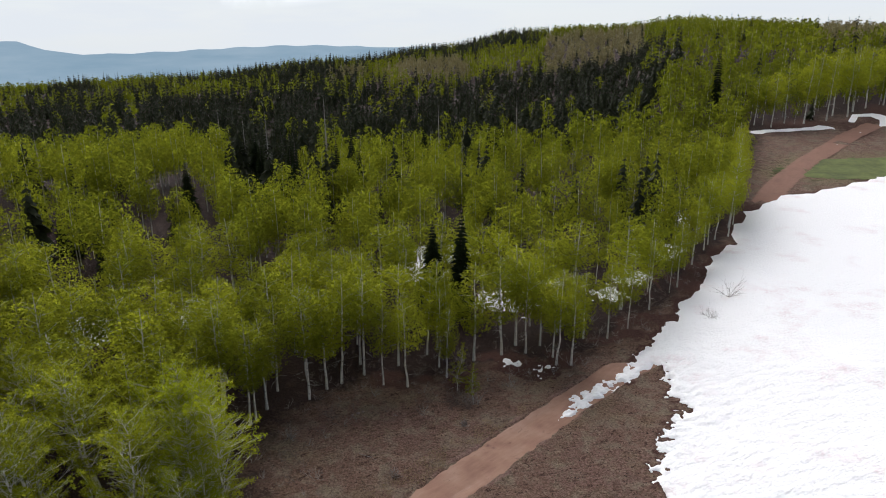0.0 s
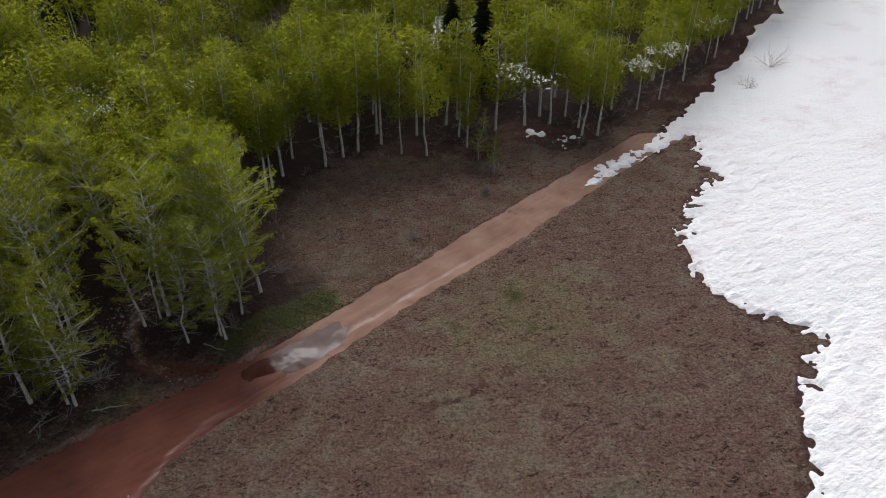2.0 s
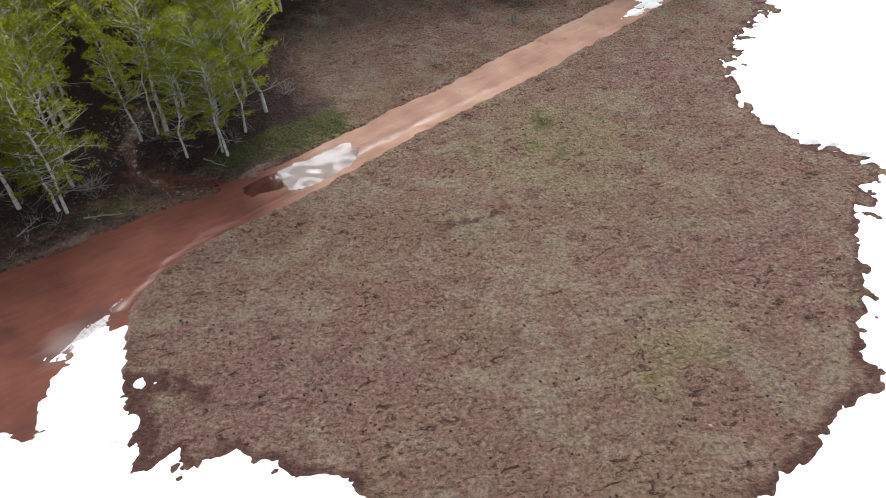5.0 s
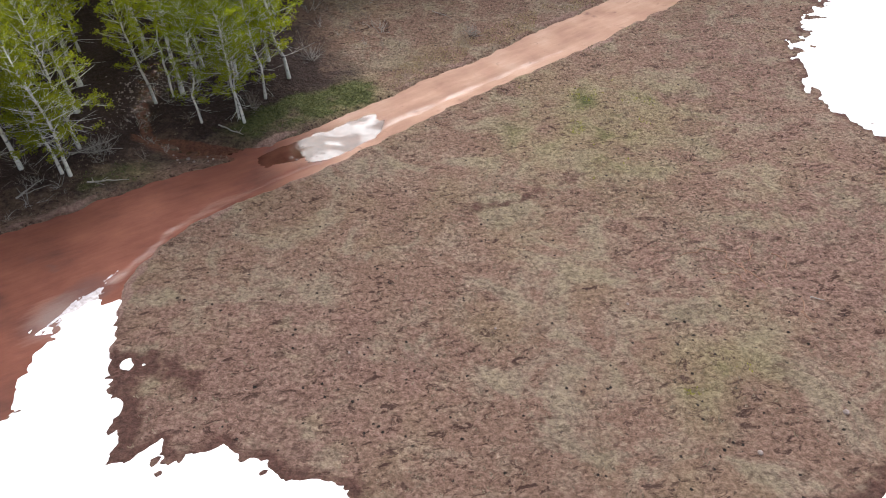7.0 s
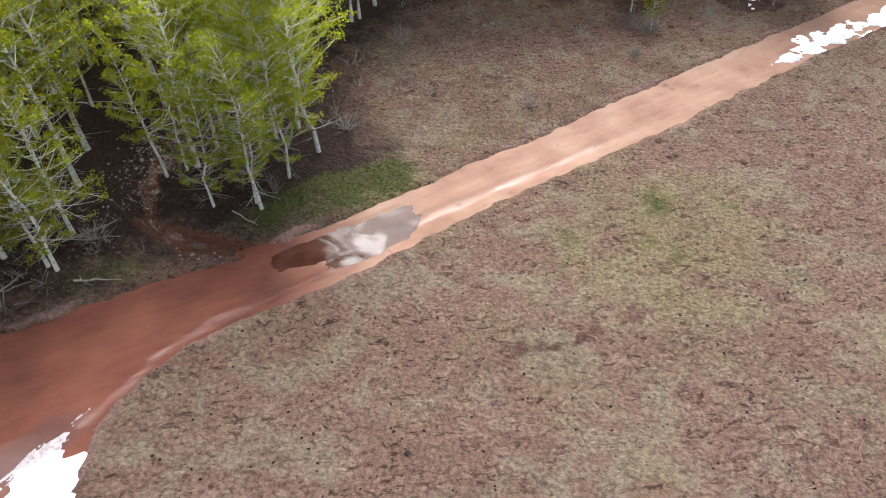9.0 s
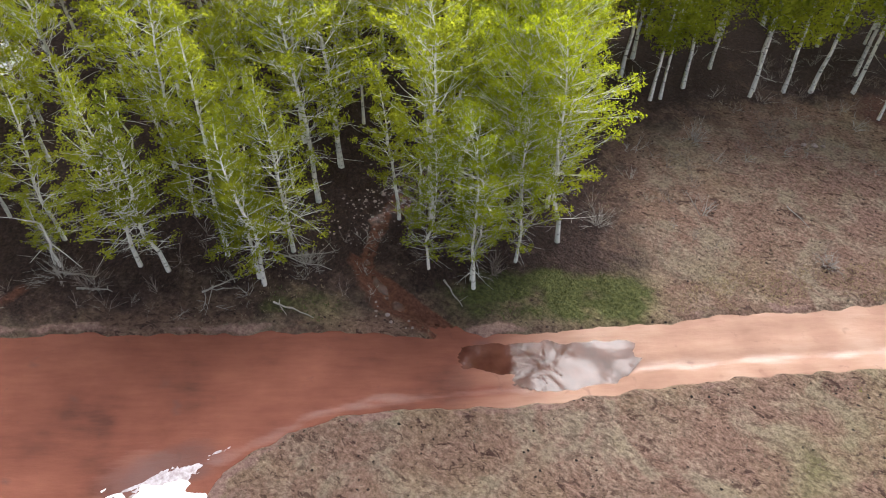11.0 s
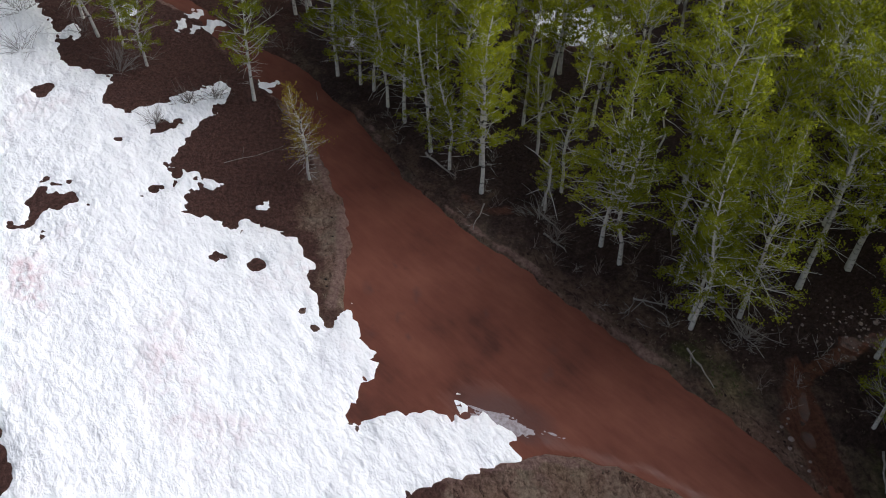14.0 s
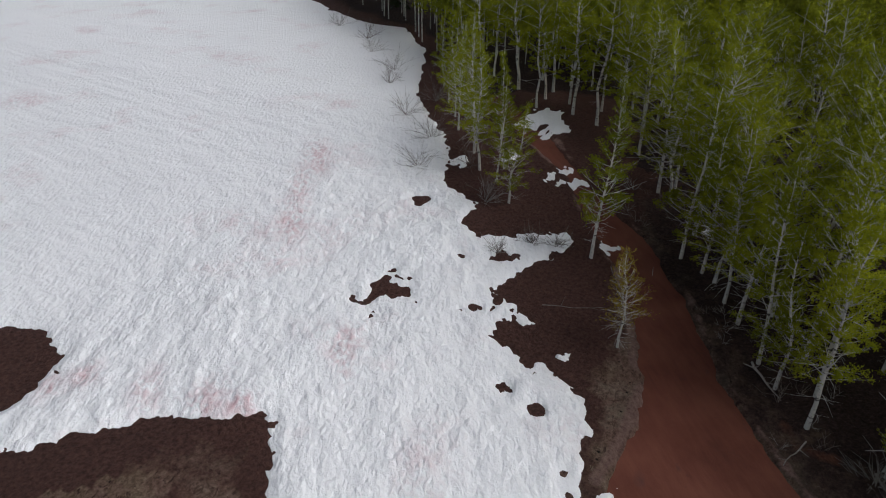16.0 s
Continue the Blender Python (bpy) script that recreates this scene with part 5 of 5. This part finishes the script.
# ---- dead wood, shrubs and small things ----
def snag_shape(seed, h, radius, whorls):
    """A dead fir: bare trunk with short broken arms."""
    r = np.random.RandomState(seed)
    paths = [[((0, 0, -0.3), 0.017 * h), ((0.01 * h, 0, 0.5 * h), 0.010 * h), ((0.0, 0.01 * h, h), 0.012)]]
    for w in range(whorls):
        c = w / whorls
        for k in range(4):
            a = r.uniform(0, 6.283)
            long = radius * (1.05 - c) * r.uniform(0.5, 1.1)
            z = h * (0.2 + 0.78 * c)
            paths.append([((0, 0, z), 0.03), ((math.cos(a) * long * 0.5, math.sin(a) * long * 0.5, z - 0.05 * long), 0.022), ((math.cos(a) * long, math.sin(a) * long, z - 0.30 * long), 0.010)])
    return tubes(paths, 3)


SNAGS = [(-23.5, 139, 20), (-1.2, 165, 18), (17, 164, 19), (4.3, 160, 11), (-62, 128, 11), (-95, 150, 13), (-44, 118, 10), (-40, 140, 14), (-37, 146, 15), (-71, 121, 13), (-48, 150, 14)]
for i, (x, y, h) in enumerate(SNAGS):
    co, q = snag_shape(200 + i, h, 1.6, 18)
    ob = tagged(new("dead_fir", quad_mesh("dead_fir", co, q, M_DEAD)), "grey dead standing fir with bare broken arms", "dead tree", "dead firs")
    ob.location = (x, y, height_at(x, y))


def shrub_shape(seed, size, stems, forks=3):
    """Leafless stems fanning out from one root."""
    r = np.random.RandomState(seed)
    paths = []
    for k in range(stems):
        a, tilt = r.uniform(0, 6.283), r.uniform(0.15, 1.35)
        long = size * r.uniform(0.6, 1.1)
        d = np.array([math.cos(a) * math.sin(tilt), math.sin(a) * math.sin(tilt), math.cos(tilt)])
        p = np.array([r.normal(0, 0.08), r.normal(0, 0.08), -0.1])
        bend = np.array([r.normal(0, 0.3), r.normal(0, 0.3), r.normal(0, 0.15)]) * long
        pts = [p + d * long * f + bend * f * f for f in (0, 0.4, 0.75, 1)]
        paths.append([(q, 0.016 * (1 - 0.75 * i / 3)) for i, q in enumerate(pts)])
        for _ in range(forks):
            f = r.uniform(0.3, 0.8)
            b = p + d * long * f + bend * f * f
            e = d + r.normal(0, 0.55, 3)
            paths.append([(b, 0.009), (b + e * long * 0.2, 0.007), (b + e * long * 0.38, 0.004)])
    return tubes(paths, 3)


SHRUBS = [(1.4, 60.6, 1.7), (-4.0, 48.8, 0.8), (2.0, 56.3, 0.9), (2.6, 59.4, 1.8), (3.4, 60.2, 1.5), (-13.6, 53.8, 1.2), (-10.6, 57.5, 1.5), (-13.9, 43.4, 1.3), (-55.7, -19.5, 2.0), (-48.3, -12.5, 2.0), (-40.7, -6.3, 1.8), (-53.7, -13.2, 1.8), (-40.0, -0.5, 1.4), (-38.8, 0.2, 1.6), (-34.4, 3.4, 1.0), (-36.2, 4.7, 1.0), (-37.0, 5.9, 0.9), (-73.3, -40.2, 2.2), (-69.1, -32.5, 2.2), (36.2, 82.1, 2.6), (32.0, 76.6, 1.5), (-27.7, 23.8, 1.1), (-22.2, 31.4, 1.0), (-29, 23.3, 1.2), (-15.6, 37.0, 1.0), (-45, -8, 2.0), (-60, -22, 2.2), (-43, -3.5, 1.8), (-64, -28, 2.0)]
for i, (x, y, h) in enumerate(SHRUBS):
    co, q = shrub_shape(300 + i, h, 24 if h < 1.3 else 17, 4)
    ob = tagged(new("bare_shrub", quad_mesh("bare_shrub", co, q, M_DEAD if i % 3 else M_SHRUB)), "leafless grey-brown shrub with fanned twigs", "shrub", "bare shrubs")
    ob.location = (x, y, float(max(height_at(x, y), snow_z(np.array([x]), np.array([y]))[0] - 0.02)))

brush = [shrub_shape(340 + k, 0.75, 7, 2) for k in range(5)]
brush_places = scatter(21, 5200, (-48, 5, 40, 95), 0.7, lambda x, y: (np.abs(inside_distance(x, y, WOODS) + 1.5) < np.where((x > -14) & (y > 44), 5.5, 4.0)) & (road_depth(x, y) < -0.5) & (vnoise(x, y, 4, 1) > 0.36) & (snow_depth(x, y) < -0.4))[:1300]
bco, bq = many(brush_places[::2], [(b,) for b in brush], 23, 0.4, 1.2, 0.75, 0)
tagged(new("undergrowth", quad_mesh("undergrowth", bco, bq, M_DEAD)), "pale dead branches lying under the aspens", "undergrowth", kind="stuff")
bco, bq = many(brush_places[1::2], [(b,) for b in brush], 22, 0.35, 1.0, 0.75, 0)
tagged(new("undergrowth", quad_mesh("undergrowth", bco, bq, M_SHRUB)), "low leafless brush and fallen twigs under the aspens", "undergrowth", kind="stuff")


def log_mesh(seed, a, b, r0, mat, wiggle=0.06, stubs=3):
    """A fallen stem between two places on the ground."""
    r = np.random.RandomState(seed)
    pts, n = [], 7
    long = math.hypot(b[0] - a[0], b[1] - a[1])
    for k in range(n):
        f = k / (n - 1)
        x, y = a[0] + (b[0] - a[0]) * f + r.normal(0, wiggle) * long * 0.3, a[1] + (b[1] - a[1]) * f + r.normal(0, wiggle) * long * 0.3
        pts.append((np.array([x, y, height_at(x, y) + r0 * 0.7 + 0.04]), r0 * (1 - 0.6 * f)))
    paths = [pts]
    for _ in range(stubs):
        p, rad = pts[r.randint(1, n - 1)]
        e = r.normal(0, 1, 3)
        e[2] = abs(e[2]) * 0.7
        paths.append([(p, rad * 0.6), (p + e * 0.15 * long * 0.5, rad * 0.4), (p + e * 0.15 * long, rad * 0.2)])
    return quad_mesh("fallen_log", *tubes(paths, 6), mat)


LOGS = [((-29.7, 20.6), (-27.9, 20.0), 0.04), ((-24.2, 30.6), (-21.2, 31.8), 0.045), ((-23.4, 30.8), (-21.9, 32.9), 0.035), ((-24.2, 27.2), (-23.2, 28.4), 0.03), ((-29.5, 23.2), (-28.0, 24.3), 0.05), ((-33.5, 17.6), (-31.8, 19.2), 0.07), ((-31.6, 7.5), (-33.2, 10.2), 0.02), ((-24.2, 27.0), (-23.8, 28.6), 0.05), ((-27.9, 23.4), (-26.8, 24.4), 0.06), ((-21.5, 28.8), (-19.6, 29.4), 0.05), ((-17.0, 35.0), (-15.4, 34.4), 0.05), ((-7.2, 51.6), (-5.6, 50.8), 0.025), ((-38, 10.8), (-36.9, 12.6), 0.05)]
for i, (a, b, r0) in enumerate(LOGS):
    tagged(new("fallen_log", log_mesh(400 + i, a, b, r0, M_DEAD)), "weathered grey fallen aspen stem on the litter", "log", "fallen logs")


def broken_stem(seed, x, y, h):
    r = np.random.RandomState(seed)
    pts = [(np.array([r.normal(0, 0.03) * k, r.normal(0, 0.03) * k, -0.2 + (h + 0.2) * k / 6]), 0.08 * (1 - 0.5 * k / 6)) for k in range(7)]
    paths = [pts]
    for _ in range(6):
        p, rad = pts[r.randint(2, 7)]
        e = r.normal(0, 1, 3)
        e[2] *= 0.5
        paths.append([(p, rad * 0.5), (p + e * 0.4, rad * 0.35), (p + e * 0.8 + np.array([0, 0, -0.15]), rad * 0.15)])
    ob = tagged(new("broken_aspen_stem", quad_mesh("broken_aspen_stem", *tubes(paths, 5), M_TWIG)), "broken dead aspen stem with bare crooked arms", "dead tree", "broken stems")
    ob.location = (x, y, height_at(x, y))


for k, (x, y, h) in enumerate(((-34.0, 23.6, 5.0), (-29.6, 23.6, 3.0), (-31.0, 29, 5.5), (-20.6, 37.4, 4.5), (-26.8, 34.5, 5))):
    broken_stem(450 + k, x, y, h)


def rope(points, r0):
    """A low winding ridge of dug earth."""
    pts = []
    for (ax, ay), (bx, by) in zip(points, points[1:]):
        for k in range(5):
            f = k / 5
            x, y = ax + (bx - ax) * f, ay + (by - ay) * f
            x, y = x + 1.2 * float(fbm(np.array([x]), np.array([y]), 0.55, 3, 1)[0]), y + 1.2 * float(fbm(np.array([x]), np.array([y]), 0.55, 3, 2)[0])
            pts.append((np.array([x, y, height_at(x, y) + r0 * 0.5]), r0))
    return quad_mesh("earth_ridge", *tubes([pts], 6), M_CLAY)


M_CLAY = plain_material("dug_clay", (0.18, 0.09, 0.055), (0.30, 0.17, 0.11), 8.0)
for pts in ([(12.1, 25.0), (12.0, 23.9), (12.5, 23.4)], [(7.4, 27.0), (8.8, 27.6), (9.8, 27.0), (11.2, 25.6)], [(10.0, 26.5), (11.1, 28.8)], [(8.2, 26.0), (9.4, 26.6), (10.2, 25.6)], [(11.4, 27.6), (12.2, 26.8)]):
    tagged(new("earth_ridge", rope(pts, 0.022)), "winding ridge of orange clay dug up on the meadow", "earth ridge", "earth ridges")
tagged(new("stick", log_mesh(480, (12.5, 25.1), (13.0, 24.9), 0.035, M_DEAD, 0.02, 0)), "short pale stick lying on the meadow", "stick")


def stone_mesh(seed, size):
    bm = bmesh.new()
    bmesh.ops.create_icosphere(bm, subdivisions=2, radius=size)
    r = random.Random(seed)
    off = Vector((r.uniform(0, 50), r.uniform(0, 50), 0))
    for v in bm.verts:
        v.co *= 1 + 0.35 * noise.noise(v.co / size + off)
        v.co.z *= 0.6
    me = bpy.data.meshes.new("stone")
    bm.to_mesh(me)
    bm.free()
    me.materials.append(M_STONE)
    return me


STONES = [(-0.4, 22.1, 0.06), (12.2, 19.2, 0.11), (8.9, 17.2, 0.1), (-8.1, 58.3, 0.2), (-8.6, 58.0, 0.15), (-7.7, 58.6, 0.14), (-17.5, 31.8, 0.11), (-17.1, 31.6, 0.08), (5, 24, 0.07), (-6, 20, 0.06), (-16.2, 32.0, 0.07), (-16.4, 31.8, 0.05), (-18.0, 31.6, 0.07), (-17.8, 31.4, 0.05), (-16.6, 32.2, 0.06), (-18.4, 32.0, 0.06), (-18.2, 31.9, 0.04), (-23.2, 36.8, 0.1), (-23.3, 37.5, 0.12), (-22.6, 36.0, 0.08), (-23.0, 37.1, 0.07), (-23.7, 37.2, 0.08), (-22.8, 37.6, 0.06)]
for i, (x, y, r0) in enumerate(STONES):
    ob = tagged(new("stone", stone_mesh(500 + i, r0)), "small pale stone lying on the soil", "stone", "stones")
    ob.location = (x, y, height_at(x, y) + r0 * 0.25)


def pebble_shape(seed, size):
    me = stone_mesh(seed, size)
    co = np.array([v.co[:] for v in me.vertices])
    tri = np.array([p.vertices[:] for p in me.polygons])
    bpy.data.meshes.remove(me)
    return co, tri


pebbles = [(pebble_shape(540 + k, 0.065),) for k in range(4)]
spill = np.random.RandomState(41)
gravel_places = np.stack([spill.normal(-22.7, 1.0, 340), spill.normal(37.8, 2.0, 340)], 1)
gco, gq = many(gravel_places, pebbles, 42, 0.3, 1.1, 1.0, 0)
tagged(new("gravel", quad_mesh("gravel", gco, gq, M_STONE, False)), "pale pink gravel spilled beside the trickle in the woods", "gravel", kind="stuff")


def tuft_shape(seed, blades):
    r = np.random.RandomState(seed)
    co, q = [], []
    for k in range(blades):
        a, long = r.uniform(0, 6.283), r.uniform(0.08, 0.2)
        d = np.array([math.cos(a), math.sin(a), 0])
        sd = np.array([-d[1], d[0], 0]) * 0.02
        p = np.array([r.normal(0, 0.05), r.normal(0, 0.05), -0.02])
        m, e = p + d * long * 0.4 + (0, 0, long * 0.55), p + d * long + (0, 0, long * r.uniform(0.2, 0.7))
        b = len(co)
        co += [p - sd, p + sd, m + sd * 0.8, m - sd * 0.8, e]
        q += [(b, b + 1, b + 2, b + 3), (b + 3, b + 2, b + 4, b + 4)]
    co = np.array(co)
    return co, np.array([f for f in q if len(set(f)) == 4])


tufts = [(tuft_shape(600 + k, 7),) for k in range(5)]
tuft_places = scatter(31, 30000, (-24, 10, 26, 66), 0.28, lambda x, y: (road_depth(x, y) < -0.15) & (snow_depth(x, y) < -0.3) & (inside_distance(x, y, WOODS) < -0.5) & (fbm(x, y, 3.0, 3, 1) > 0.0))[:4500]
tco, tq = many(tuft_places, tufts, 32, 0.5, 1.2, 1.0, 0)
tagged(new("dry_grass", quad_mesh("dry_grass", tco, tq, M_GRASS, False)), "flattened straw-coloured grass tufts on the meadow", "grass", kind="stuff")
green_places = scatter(33, 9000, (-24, 18, 14, 46), 0.16, lambda x, y: (road_depth(x, y) < -0.2) & (ground_zones(x, y)[:, 1] + 0.9 * fbm(x, y, 1.2, 3, 2) > 0.45))[:3000]
on_meadow = green_places[:, 0] > -7
tco, tq = many(green_places[~on_meadow], tufts, 34, 0.6, 1.5, 1.0, 0)
tagged(new("green_grass", quad_mesh("green_grass", tco, tq, M_GREENGRASS, False)), "fresh green grass along the damp bank", "grass", kind="stuff")
M_YELLOWGRASS = leaf_material("yellow_green_grass", (0.13, 0.13, 0.025), (0.30, 0.28, 0.07), (1.1, 1.1, 0.8), 0.5)
tco, tq = many(green_places[on_meadow], tufts, 35, 0.4, 1.1, 1.0, 0)
tagged(new("green_grass", quad_mesh("green_grass", tco, tq, M_YELLOWGRASS, False)), "young yellow-green grass sprouting on the meadow", "grass", kind="stuff")
M_STRAW = leaf_material("bleached_straw", (0.22, 0.165, 0.10), (0.40, 0.32, 0.21), (1.1, 1.05, 0.9), 0.5)
fringe = scatter(36, 40000, (-8.5, 40, 8, 64), 0.16, lambda x, y: (road_depth(x, y) < -0.2) & (road_depth(x, y) > -2.4) & (y - x > 44) & (vnoise(x, y, 1.4, 2) > 0.44))[:1800]
tco, tq = many(fringe, tufts, 37, 0.5, 1.2, 1.0, 0)
tagged(new("dry_grass", quad_mesh("dry_grass", tco, tq, M_STRAW, False)), "bleached straw fringe beside the dirt track", "grass", kind="stuff")
